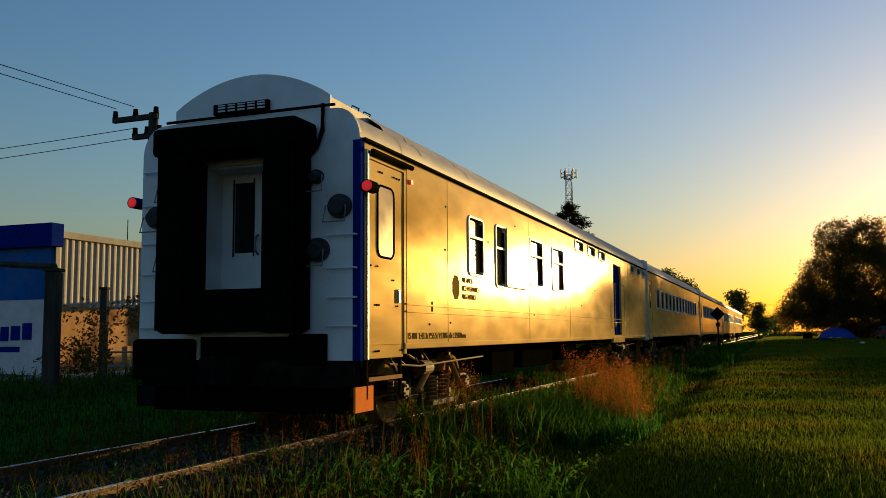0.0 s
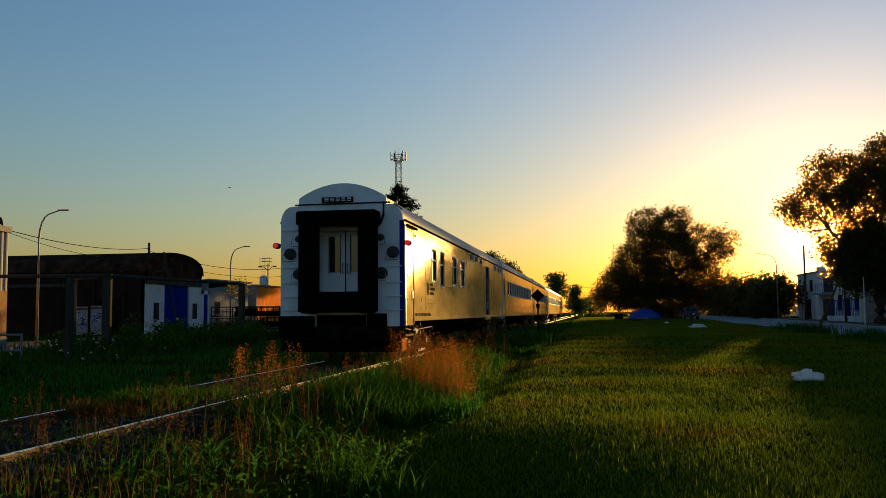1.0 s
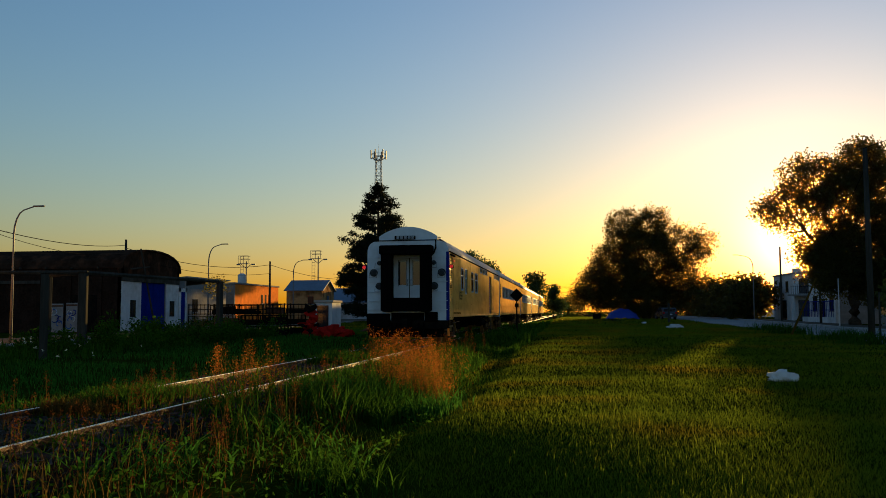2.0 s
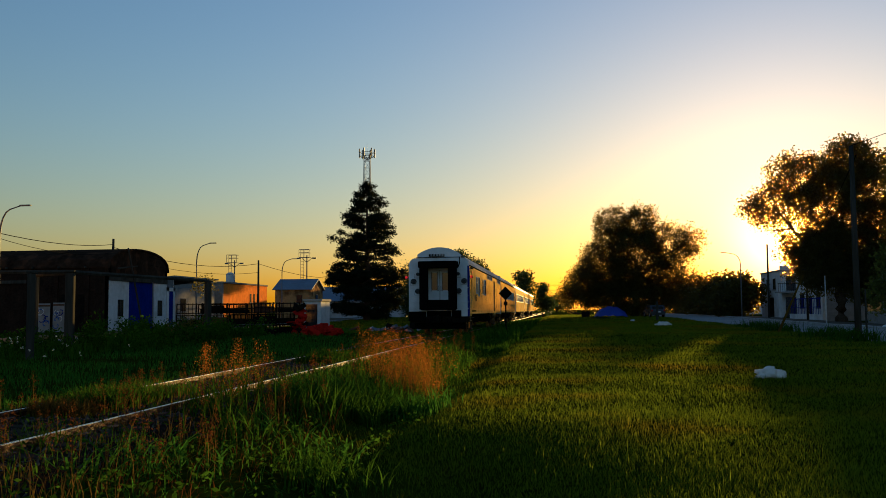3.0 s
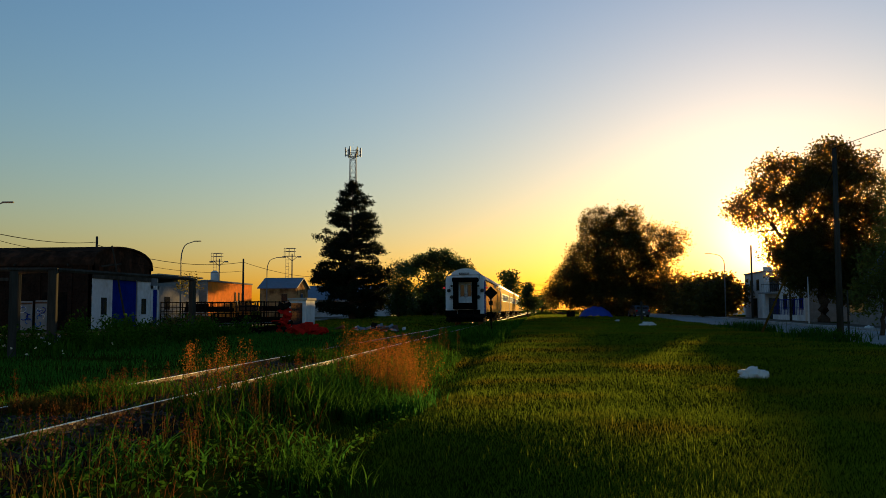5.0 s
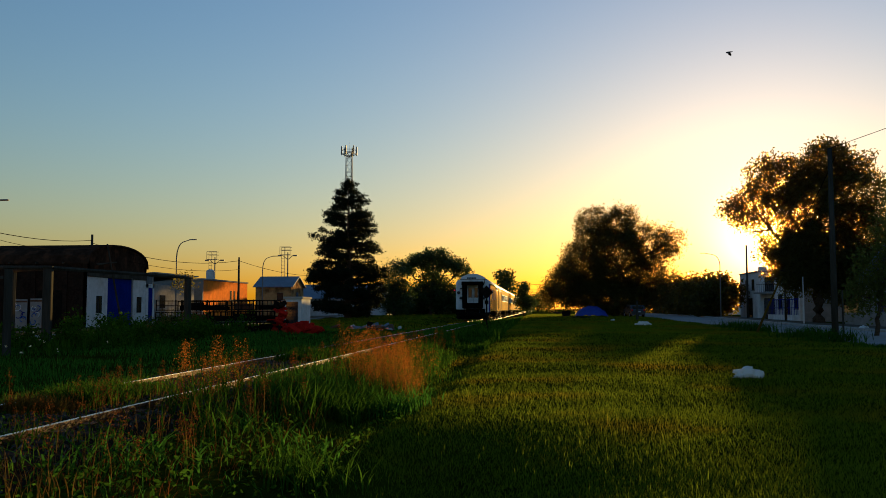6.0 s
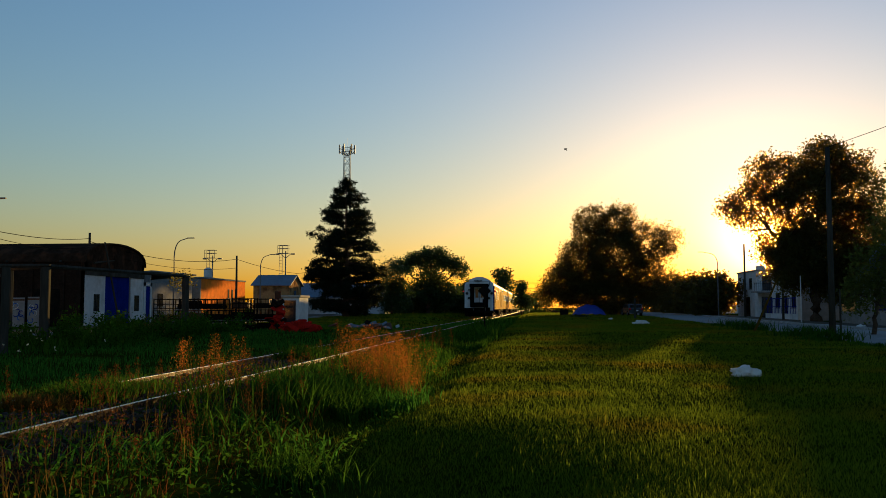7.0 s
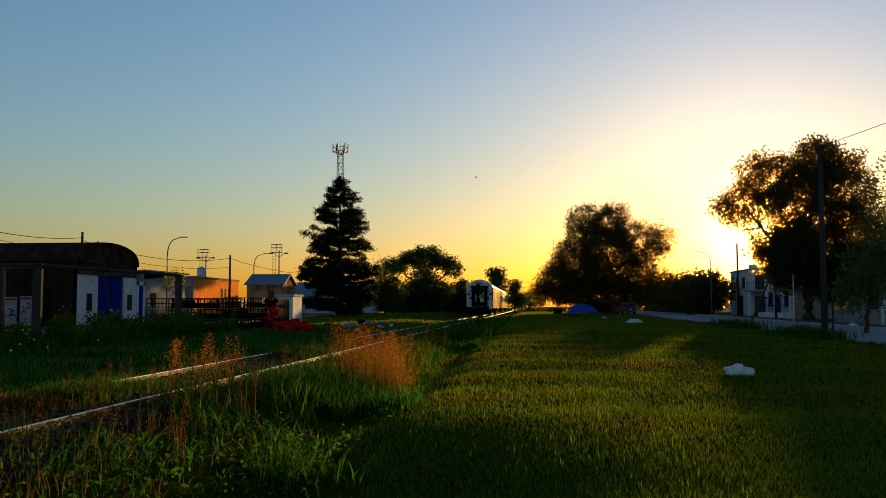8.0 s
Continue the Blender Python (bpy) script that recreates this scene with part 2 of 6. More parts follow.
def path_tube(bm, pts, radii, n=7):
    rings = []
    for i, p in enumerate(pts):
        p = Vector(p)
        d = Vector(pts[min(i + 1, len(pts) - 1)]) - Vector(pts[max(i - 1, 0)])
        turn = d.to_track_quat("Z", "Y").to_matrix()
        rings.append([bm.verts.new(p + turn @ Vector((math.cos(k * math.tau / n) * radii[i], math.sin(k * math.tau / n) * radii[i], 0))) for k in range(n)])
    for a_, b_ in zip(rings, rings[1:]):
        for k in range(n):
            bm.faces.new((a_[k], a_[(k + 1) % n], b_[(k + 1) % n], b_[k]))
    bm.faces.new(rings[0][::-1]); bm.faces.new(rings[-1])
    return bm


def extrude_profile(bm, pts, axis, a0, a1):
    """Solid from a closed outline; axis 'y': outline in x,z; axis 'x': outline in y,z."""
    mk = (lambda p, t: (p[0], t, p[1])) if axis == "y" else (lambda p, t: (t, p[0], p[1]))
    A = [bm.verts.new(mk(p, a0)) for p in pts]
    B = [bm.verts.new(mk(p, a1)) for p in pts]
    n = len(pts)
    for k in range(n):
        bm.faces.new((A[k], A[(k + 1) % n], B[(k + 1) % n], B[k]))
    bm.faces.new(A[::-1]); bm.faces.new(B)
    bmesh.ops.recalc_face_normals(bm, faces=bm.faces)
    return bm


def quads(name, verts, material, parent=None, label="", kind="", per=4):
    """One mesh of loose faces from an array (n, per, 3)."""
    n = len(verts)
    me = bpy.data.meshes.new(name)
    me.vertices.add(n * per); me.vertices.foreach_set("co", np.asarray(verts, np.float32).ravel())
    me.loops.add(n * per); me.loops.foreach_set("vertex_index", np.arange(n * per, dtype=np.int32))
    me.polygons.add(n); me.polygons.foreach_set("loop_start", np.arange(0, n * per, per, dtype=np.int32))
    me.update(calc_edges=True); me.validate()
    me.materials.append(M[material])
    ob = new(name, me)
    ob.parent = parent
    return tagged(ob, label, "", "", kind)


def smooth01(v, a_, b_):
    t = min(1.0, max(0.0, (v - a_) / (b_ - a_)))
    return t * t * (3 - 2 * t)


RAIL_Z, TRACK_X = 0.34, -6.2


def ground_z(x, y):
    """Gently rising lawn with a low bed for the track."""
    rise = 0.3 * smooth01(math.hypot(x, y), 16, 55) + 0.35 * smooth01(y, 55, 115)
    away = smooth01(abs(x - TRACK_X), 2.6, 5.5)
    wave = (0.05 * noise.noise((x * 0.12, y * 0.12, 0)) + 0.06 * noise.noise((x * 0.13, y * 0.34, 7))) * smooth01(abs(x - TRACK_X), 2, 4)
    hollow = 0.42 * math.exp(-((x + 1.5) / 1.9) ** 2) * (1 - smooth01(y, 8, 13.5)) * away
    return 0.10 * (1 - away) + rise * away + wave - hollow - 0.3 * math.exp(-((x - TRACK_X - 3.7) / 0.75) ** 2) * (1 - smooth01(y, 25, 50))


# ---------------------------------------------------------------- ground
def build_ground():
    xs = np.concatenate([np.linspace(-900, -60, 15), np.linspace(-55, -14, 42), np.linspace(-13, 8, 85), np.linspace(9, 60, 52), np.linspace(70, 900, 15)])
    ys = np.concatenate([np.linspace(-300, -10, 12), np.linspace(-8, 60, 137), np.linspace(62, 140, 40), np.linspace(150, 300, 16), np.linspace(350, 2500, 14)])
    me = bpy.data.meshes.new("ground")
    V = [(x, y, ground_z(x, y)) for y in ys for x in xs]
    w = len(xs)
    F = [(j * w + i, j * w + i + 1, (j + 1) * w + i + 1, (j + 1) * w + i) for j in range(len(ys) - 1) for i in range(w - 1)]
    me.from_pydata(V, [], F)
    me.materials.append(M["grass"])
    me.shade_smooth()
    tagged(new("ground", me), "mown green lawn and rough grass beside the railway track", "ground", kind="structure")


def strip(name, x0, x1, y0, y1, lift, material, label, category):
    """Road surface with thickness that follows the ground."""
    bm = bmesh.new()
    n = int((y1 - y0) / 3) + 1
    rows = []
    for j in range(n + 1):
        y = y0 + (y1 - y0) * j / n
        rows.append([bm.verts.new((x, y, ground_z(x, y) + z)) for x, z in ((x0, -0.2), (x0, lift), ((x0 + x1) / 2, lift + 0.05), (x1, lift), (x1, -0.2))])
    for r0, r1 in zip(rows, rows[1:]):
        for k in range(4):
            bm.faces.new((r0[k], r0[k + 1], r1[k + 1], r1[k]))
    bmesh.ops.recalc_face_normals(bm, faces=bm.faces)
    return tagged(part(name, bm, material), label, category, kind="structure")


build_ground()
strip("road_east", 12.9, 18.6, 20, 330, 0.035, "asphalt", "dusty grey street along the lawn", "road")
strip("road_west", -29.6, -23.2, 2, 300, 0.035, "earth", "packed earth street past the old sheds", "road")
strip("kerb_east", 18.6, 18.85, 20, 200, 0.14, "kerb", "worn concrete kerb of the far pavement", "kerb")
strip("pavement_east", 18.85, 22.4, 20, 200, 0.11, "earth", "worn earth pavement in front of the houses", "pavement")
strip("kerb_west", -23.2, -22.95, 2, 160, 0.12, "kerb", "worn concrete kerb", "kerb")
strip("dirt_path", 3.6, 6.0, 95, 400, 0.03, "ballast", "bare earth path beside the track", "path")


# ---------------------------------------------------------------- track
def build_track():
    bm = bmesh.new()
    prof = [(-2.3, -0.15), (-1.6, 0.18), (1.6, 0.18), (2.3, -0.15)]
    extrude_profile(bm, [(x, z) for x, z in prof], "y", -30, 700)
    o = part("track_bed", bm, "ballast")
    o.location = (TRACK_X, 0, 0.05)
    tagged(o, "low weedy bed of dark ballast", "track bed", kind="structure")
    sl = thing("sleeper", pose(TRACK_X, 0, 0), "old dark timber railway sleeper in weedy ballast", "sleeper", "sleepers under the track")
    part("timber", boxes((-1.35, -0.12, 0.12, 1.35, 0.12, 0.262), bevel=0.012), "sleeper", sl)
    for sx in (-0.873, 0.873):
        part("tie_plate", boxes((sx - 0.13, -0.09, 0.262, sx + 0.13, 0.09, 0.274)), "rust", sl)
    for k in range(1, 120):
        copy_thing(sl, pose(TRACK_X + random.uniform(-0.03, 0.03), -4 + k * 0.66, random.uniform(-0.01, 0.005), 0, 0, random.uniform(-1, 1)))
    sl.location.y = -4
    for sx, name in ((0.873, "rail"), (-0.873, "rail")):
        r = thing(name, pose(TRACK_X + sx, 0, 0), "rust-brown steel rail with a polished running head", "rail", "rails of the track")
        half = [(0.07, 0.2), (0.07, 0.215), (0.012, 0.235), (0.010, 0.3), (0.034, 0.308), (0.036, 0.336)]
        outline = half + [(-x, z) for x, z in half[::-1]]
        part("web_and_foot", extrude_profile(bmesh.new(), outline, "y", -30, 700), "rust", r)
        part("running_head", boxes((-0.024, -30, 0.336, 0.024, 700, 0.342)), "railtop", r, "shiny polished running surface")
    n = 14000
    rng = np.random.default_rng(5)
    c = np.stack([TRACK_X + rng.normal(0, 1.0, n).clip(-2.1, 2.3), 4 + 46 * rng.random(n) ** 1.6, 0.235 + rng.random(n) * 0.03], 1)
    c[:, 2] -= np.maximum(0, np.abs(c[:, 0] - TRACK_X) - 1.6) * 0.4
    tri = rng.normal(0, 0.022, (n, 4, 3))
    t4 = tri + c[:, None]
    faces = np.concatenate([t4[:, [0, 1, 2]], t4[:, [0, 2, 3]], t4[:, [0, 3, 1]], t4[:, [1, 3, 2]]])
    quads("ballast_stones", faces, "stone", None, "loose grey ballast stones between the sleepers", "stuff", per=3)["category"] = "ballast"


build_track()


# ---------------------------------------------------------------- train
W2 = 1.515


def body_outline(extra=0.0, low=1.13):
    pts = [(W2 + extra, low), (W2 + extra, 3.62)]
    for k in range(1, 7):
        an = radians(k * 13)
        pts.append((W2 + extra - 0.30 * (1 - math.cos(an)), 3.62 + 0.36 * math.sin(an)))
    for k in range(7):
        x = 1.22 * (1 - k / 6)
        pts.append((x, 4.0 + 0.57 * (1 - (x / 1.3) ** 2) + extra))
    return pts + [(-x, z) for x, z in pts[::-1][1:]]


def shell(bm, y0, y1, steps, low=1.13, part_="all"):
    """Skin of the coach body: side sheets and roof sheets between two ends."""
    out = body_outline(0, low)
    if part_ == "side":
        out = out[:2]
    elif part_ == "roof":
        out = out[1:-1]
    rows = [[bm.verts.new((x, y0 + (y1 - y0) * j / steps, z)) for x, z in out] for j in range(steps + 1)]
    for r0, r1 in zip(rows, rows[1:]):
        for k in range(len(out) - 1):
            bm.faces.new((r0[k], r0[k + 1], r1[k + 1], r1[k]))
    return bm


def wall_with_holes(bm, x, y0, y1, z0, z1, holes, thick=0.06):
    """Side wall in the plane x, cut by rectangular holes (ya, yb, za, zb)."""
    ys = sorted({y0, y1, *(v for h in holes for v in h[:2])})
    zs = sorted({z0, z1, *(v for h in holes for v in h[2:])})
    s = 1 if x > 0 else -1
    for ya, yb in zip(ys, ys[1:]):
        for za, zb in zip(zs, zs[1:]):
            cy, cz = (ya + yb) / 2, (za + zb) / 2
            if any(h[0] < cy < h[1] and h[2] < cz < h[3] for h in holes):
                continue
            v = [bm.verts.new(c) for c in ((x, ya, za), (x, yb, za), (x, yb, zb), (x, ya, zb))]
            bm.faces.new(v if s > 0 else v[::-1])
    for h in holes:
        a_, b_, c_, d_ = h
        for p, q in (((a_, c_), (b_, c_)), ((b_, c_), (b_, d_)), ((b_, d_), (a_, d_)), ((a_, d_), (a_, c_))):
            v = [bm.verts.new(k) for k in ((x, *p), (x, *q), (x - s * thick, *q), (x - s * thick, *p))]
            bm.faces.new(v)
    bmesh.ops.remove_doubles(bm, verts=bm.verts, dist=0.0005)
    return bm


def frame_ring(x, ya, yb, za, zb, w, d, r=0.06, n=4):
    """Rounded window frame standing proud of the wall in the plane x."""
    bm = bmesh.new()
    def loop(o, dx, rad):
        pts = []
        for cx, cz, a0 in ((yb + o - rad, zb + o - rad, 0), (ya - o + rad, zb + o - rad, 90), (ya - o + rad, za - o + rad, 180), (yb + o - rad, za - o + rad, 270)):
            for k in range(n + 1):
                an = radians(a0 + 90 * k / n)
                pts.append(bm.verts.new((x + dx, cx + rad * math.cos(an), cz + rad * math.sin(an))))
        return pts
    s = 1 if x > 0 else -1
    loops = [loop(w, 0, r + w), loop(w - 0.01, s * d, r + w), loop(0.0, s * d, r), loop(0.0, -s * 0.05, r)]
    for l0, l1 in zip(loops, loops[1:]):
        m = len(l0)
        for k in range(m):
            bm.faces.new((l0[k], l0[(k + 1) % m], l1[(k + 1) % m], l1[k]))
    bmesh.ops.recalc_face_normals(bm, faces=bm.faces)
    return bm


def text_part(name, words, size, m, material, parent):
    cu = bpy.data.curves.new(name, "FONT")
    cu.body, cu.size, cu.extrude = words, size, 0.002
    tmp = bpy.data.objects.new(name, cu)
    scene.collection.objects.link(tmp)
    dg = bpy.context.evaluated_depsgraph_get()
    me = bpy.data.meshes.new_from_object(tmp.evaluated_get(dg))
    bpy.data.objects.remove(tmp)
    me.materials.clear(); me.materials.append(M[material])
    ob = new(name, me)
    ob.parent = parent
    ob.matrix_basis = m
    return ob


def add_window(c, s, ya, yb, za, zb, split=0.0, frame_mat="endpaint"):
    x = s * W2
    w = part("window", frame_ring(x, ya, yb, za, zb, 0.045, 0.018), frame_mat, c)
    part("pane", boxes((x - s * 0.05 - 0.006, ya, za, x - s * 0.05 + 0.006, yb, zb)), "amber", w, "dusty glass, gold sky reflection in its colour")
    if split:
        part("glazing_bar", boxes((x - s * 0.045, ya, split - 0.02, x + s * 0.01, yb, split + 0.02)), frame_mat, w)
    return w


def bogie(c, yc, detail=True):
    b = part("bogie", boxes(*[(s * 1.03 - 0.07, yc - 1.75, 0.50, s * 1.03 + 0.07, yc + 1.75, 0.66) for s in (-1, 1)], (-1.0, yc - 0.2, 0.5, 1.0, yc + 0.2, 0.72),
                            (-1.0, yc - 1.72, 0.52, 1.0, yc - 1.62, 0.64), (-1.0, yc + 1.62, 0.52, 1.0, yc + 1.72, 0.64), bevel=0.015), "under", c)
    for s in (-1, 1):
        for dy in (-1.3, 1.3):
            part("axle_box", boxes((s * 1.03 - 0.12, yc + dy - 0.17, 0.33, s * 1.03 + 0.14, yc + dy + 0.17, 0.6), bevel=0.03), "iron", b)
            for oy in (-0.3, 0.3):
                bm = bmesh.new()
                for k in range(5):
                    tube(bm, (s * 1.1, yc + dy + oy, 0.36 + k * 0.055), (s * 1.1, yc + dy + oy, 0.395 + k * 0.055), 0.07, n=10)
                part("coil_spring", bm, "iron", b)
        bm = bmesh.new()
        for k in range(6):
            tube(bm, (s * 1.2, yc - 0.25, 0.28 + k * 0.06), (s * 1.2, yc - 0.25, 0.32 + k * 0.06), 0.09, n=10)
            tube(bm, (s * 1.2, yc + 0.25, 0.28 + k * 0.06), (s * 1.2, yc + 0.25, 0.32 + k * 0.06), 0.09, n=10)
        box(bm, s * 1.2 - 0.12, yc - 0.5, 0.2, s * 1.2 + 0.12, yc + 0.5, 0.27)
        part("bolster_spring", bm, "iron", b)
        for dy in (-1.3, 1.3):
            bm = bmesh.new()
            tube(bm, (s * 1.17, yc + dy, 0.46), (s * 1.235, yc + dy, 0.46), 0.12, 0.10, n=14)
            for k in range(4):
                an = k * math.tau / 4 + 0.4
                tube(bm, (s * 1.23, yc + dy + 0.075 * math.cos(an), 0.46 + 0.075 * math.sin(an)), (s * 1.255, yc + dy + 0.075 * math.cos(an), 0.46 + 0.075 * math.sin(an)), 0.016, n=6)
            part("axle_cap", bm, "iron", b, "round bolted axle cap")
        bm = bmesh.new()
        for k in range(5):
            tube(bm, (s * 1.22, yc - 1.9 + k * 0.31, 0.98 - 0.06 * (k % 2)), (s * 1.22, yc - 1.62 + k * 0.31, 0.72 + 0.09 * (k % 3)), 0.022, n=6)
        path_tube(bm, [(s * 1.28, yc - 2.0, 0.86), (s * 1.3, yc - 1.0, 0.80), (s * 1.3, yc + 0.8, 0.84), (s * 1.28, yc + 2.0, 0.86)], [0.014] * 4, n=6)
        part("brake_rigging", bm, "iron", b, "brake rods and pipes, low-sun gold in their rusty colour")
        part("brake_cylinder", tube(bmesh.new(), (s * 1.2, yc - 0.75, 0.76), (s * 1.2, yc - 0.42, 0.76), 0.11, n=14), "iron", b)
        part("hanger", boxes((s * 1.16 - 0.03, yc - 0.62, 0.2, s * 1.16 + 0.03, yc - 0.54, 1.05), (s * 1.16 - 0.03, yc + 0.54, 0.2, s * 1.16 + 0.03, yc + 0.62, 1.05), bevel=0.01), "iron", b)
        part("damper", tube(bmesh.new(), (s * 1.24, yc - 0.9, 0.45), (s * 1.24, yc - 0.3, 0.85), 0.045, n=8), "wheel", b)
        part("damper", tube(bmesh.new(), (s * 1.24, yc + 0.9, 0.45), (s * 1.24, yc + 0.35, 0.9), 0.04, n=8), "wheel", b)


def wheelset(c, yc):
    bm = bmesh.new()
    tube(bm, (-0.95, 0, 0), (0.95, 0, 0), 0.085, n=12)
    for s in (-1, 1):
        for x0, x1, r0, r1 in ((0.80, 0.835, 0.485, 0.485), (0.835, 0.94, 0.46, 0.455)):
            tube(bm, (s * x0, 0, 0), (s * x1, 0, 0), r0, r1, n=32)
        tube(bm, (s * 0.94, 0, 0), (s * 0.985, 0, 0), 0.16, 0.13, n=16)
        ring = [[bm.verts.new((s * xx, rr * math.cos(k * math.tau / 32), rr * math.sin(k * math.tau / 32))) for k in range(32)] for xx, rr in ((0.942, 0.452), (0.965, 0.448), (0.965, 0.395), (0.942, 0.385))]
        for r0, r1 in zip(ring, ring[1:]):
            for k in range(32):
                bm.faces.new((r0[k], r0[(k + 1) % 32], r1[(k + 1) % 32], r1[k]))
        for k in range(4):
            an = k * math.tau / 4
            tube(bm, (s * 0.94, math.cos(an) * 0.28, math.sin(an) * 0.28), (s * 0.95, math.cos(an) * 0.28, math.sin(an) * 0.28), 0.05, n=8)
    w = part("wheelset", bm, "wheel", c, "worn steel wheels on one axle, rim sunlight in their colour")
    w.matrix_basis = pose(0, yc, 0.46)
    return w


def rear_end(c):
    """The end wall with its gangway, doors, sockets and rungs, in the plane y = 0 facing -y."""
    half = [(W2, 0.95), (W2, 3.62)] + [(W2 - 0.30 * (1 - math.cos(radians(k * 15))), 3.62 + 0.40 * math.sin(radians(k * 15))) for k in range(1, 7)] + [(0.92, 4.03)]
    # end wall left and right of the door opening, and above it
    for s in (-1, 1):
        bm = bmesh.new()
        pts = [(s * x, z) for x, z in half] + [(s * 0.62, 4.03), (s * 0.62, 0.95)]
        extrude_profile(bm, pts, "y", 0.0, 0.06)
        part("end_panel", bm, "endpaint", c, "pale grey painted end sheet with grime")
    # upper strip closes the wall; lower black sheet is added for under-coach shadow
    part("end_shade_sheet", boxes((-0.62, 0.02, 0.9, 0.62, 0.06, 1.26), (-1.42, 0.2, 0.3, 1.3, 0.3, 0.95), bevel=0.01), "black", c, "black sheet standing in for the shade below the gangway")
    part("end_strip", boxes((1.43, -0.008, 0.95, 1.519, 0.03, 3.6)), "blue", c, "blue painted edge strip")
    part("end_header", boxes((-0.62, 0.0, 3.42, 0.62, 0.06, 4.03)), "endpaint", c)
    arch = [(1.09, 3.98), (1.09, 4.22)] + [(1.09 * (1 - k / 10), 4.23 + 0.365 * (1 - (1 - k / 10) ** 2)) for k in range(1, 20)] + [(-1.09, 4.22), (-1.09, 3.98)]
    part("roof_end_plate", extrude_profile(bmesh.new(), arch, "y", 0.08, 0.118), "endpaint", c, "pale grey arched roof end plate")
    v = part("roof_vent", boxes((-0.5, 0.02, 4.10, 0.28, 0.10, 4.24), bevel=0.01), "black", c, "dark louvred vent")
    for k in range(5):
        x = -0.42 + k * 0.14
        part("louvre", boxes((x, 0.005, 4.13, x + 0.1, 0.02, 4.15), (x, 0.005, 4.17, x + 0.1, 0.02, 4.19), (x, 0.005, 4.205, x + 0.1, 0.02, 4.22)), "endpaint", v)
    part("roof_hatch", boxes((0.62, 0.085, 4.22, 0.80, 0.10, 4.34), bevel=0.005), "endpaint", c)
    bm = bmesh.new()
    path_tube(bm, [(-1.15, -0.02, 4.05), (1.2, -0.02, 4.06)], [0.02, 0.02])
    path_tube(bm, [(1.05, -0.03, 4.08), (1.05, -0.04, 3.75), (0.98, -0.04, 3.55), (0.86, -0.04, 3.42)], [0.028] * 4)
    part("end_pipe", bm, "black", c, "black pipe and hose")
    # gangway
    g = part("gangway", boxes((-0.98, -0.55, 3.48, 0.98, 0.0, 3.84), bevel=0.06), "black", c, "black rubber gangway hood")
    for s in (-1, 1):
        part("bellows", boxes((s * 0.70 - 0.18, -0.52, 1.28, s * 0.70 + 0.18, 0.0, 3.5), bevel=0.06), "black", g)
        for k in range(5):
            part("bellows_fold", boxes((s * 0.895 - 0.02, -0.5 + k * 0.1, 1.32, s * 0.895 + 0.02, -0.45 + k * 0.1, 3.5), bevel=0.008), "black", g)
    part("fall_plate", boxes((-0.56, -0.35, 1.30, 0.56, -0.28, 1.82), bevel=0.03), "black", g, "dark folded fall plate")
    part("vestibule_wall", boxes((-0.62, 0.06, 1.3, -0.59, 0.45, 3.42), (0.59, 0.06, 1.3, 0.62, 0.45, 3.42), (-0.62, 0.06, 3.39, 0.62, 0.45, 3.42), (-0.62, 0.0, 1.24, 0.62, 0.5, 1.3)), "endpaint", c)
    for s in (-1, 1):
        d = part("end_door", boxes((s * 0.015, 0.40, 1.30, s * 0.13, 0.45, 3.39), (s * 0.41, 0.40, 1.30, s * 0.59, 0.45, 3.39), (s * 0.13, 0.40, 1.30, s * 0.41, 0.45, 2.33), (s * 0.13, 0.40, 3.26, s * 0.41, 0.45, 3.39)) if s > 0 else
                 boxes((-0.13, 0.40, 1.30, -0.015, 0.45, 3.39), (-0.59, 0.40, 1.30, -0.41, 0.45, 3.39), (-0.41, 0.40, 1.30, -0.13, 0.45, 2.33), (-0.41, 0.40, 3.26, -0.13, 0.45, 3.39)), "endpaint", c, "pale grey gangway door leaf")
        part("door_glass", boxes((min(s * .13, s * .41), 0.42, 2.33, max(s * .13, s * .41), 0.43, 3.26)), "glass", d, "reflecting door glass")
        bm = bmesh.new()
        path_tube(bm, [(s * 0.06, 0.40, 2.30), (s * 0.06, 0.34, 2.34), (s * 0.06, 0.34, 2.52), (s * 0.06, 0.40, 2.56)], [0.016] * 4)
        part("door_pull", bm, "galv", d)
        part("door_stile", boxes((min(s * .115, s * .13), 0.385, 2.28, max(s * .115, s * .13), 0.40, 3.31), (min(s * .41, s * .425), 0.385, 2.28, max(s * .41, s * .425), 0.40, 3.31)), "under", d, "dark rubber glazing strip")
    part("door_gap", boxes((-0.012, 0.392, 1.3, 0.012, 0.41, 3.39)), "under", c, "dark gap strip between the door leaves")
    # sockets with their levers
    for x, z, r in ((1.27, 2.80, 0.15), (0.99, 2.28, 0.15), (0.97, 3.18, 0.09), (-1.27, 2.80, 0.15), (-1.06, 2.28, 0.14), (-1.06, 3.18, 0.09)):
        bm = bmesh.new()
        tube(bm, (x, 0.0, z), (x, -0.05, z), r, r * 0.98, n=20)
        tube(bm, (x, -0.05, z), (x, -0.14, z - 0.02), r * 0.72, r * 0.6, n=16)
        so = part("cable_socket", bm, "socket", c, "round black cable socket with a hinged lid")
        bm = bmesh.new()
        path_tube(bm, [(x - 0.13, -0.12, z), (x - 0.15, -0.16, z - 0.2), (x + 0.13, -0.16, z - 0.2), (x + 0.12, -0.12, z)], [0.011] * 4, n=5)
        part("socket_lever", bm, "galv", so)
    rung = None
    for s in (-1, 1):
        for z in (1.36, 1.70, 2.05, 2.45, 2.95, 3.4):
            if s > 0 and z > 2.9:
                continue
            bm = bmesh.new()
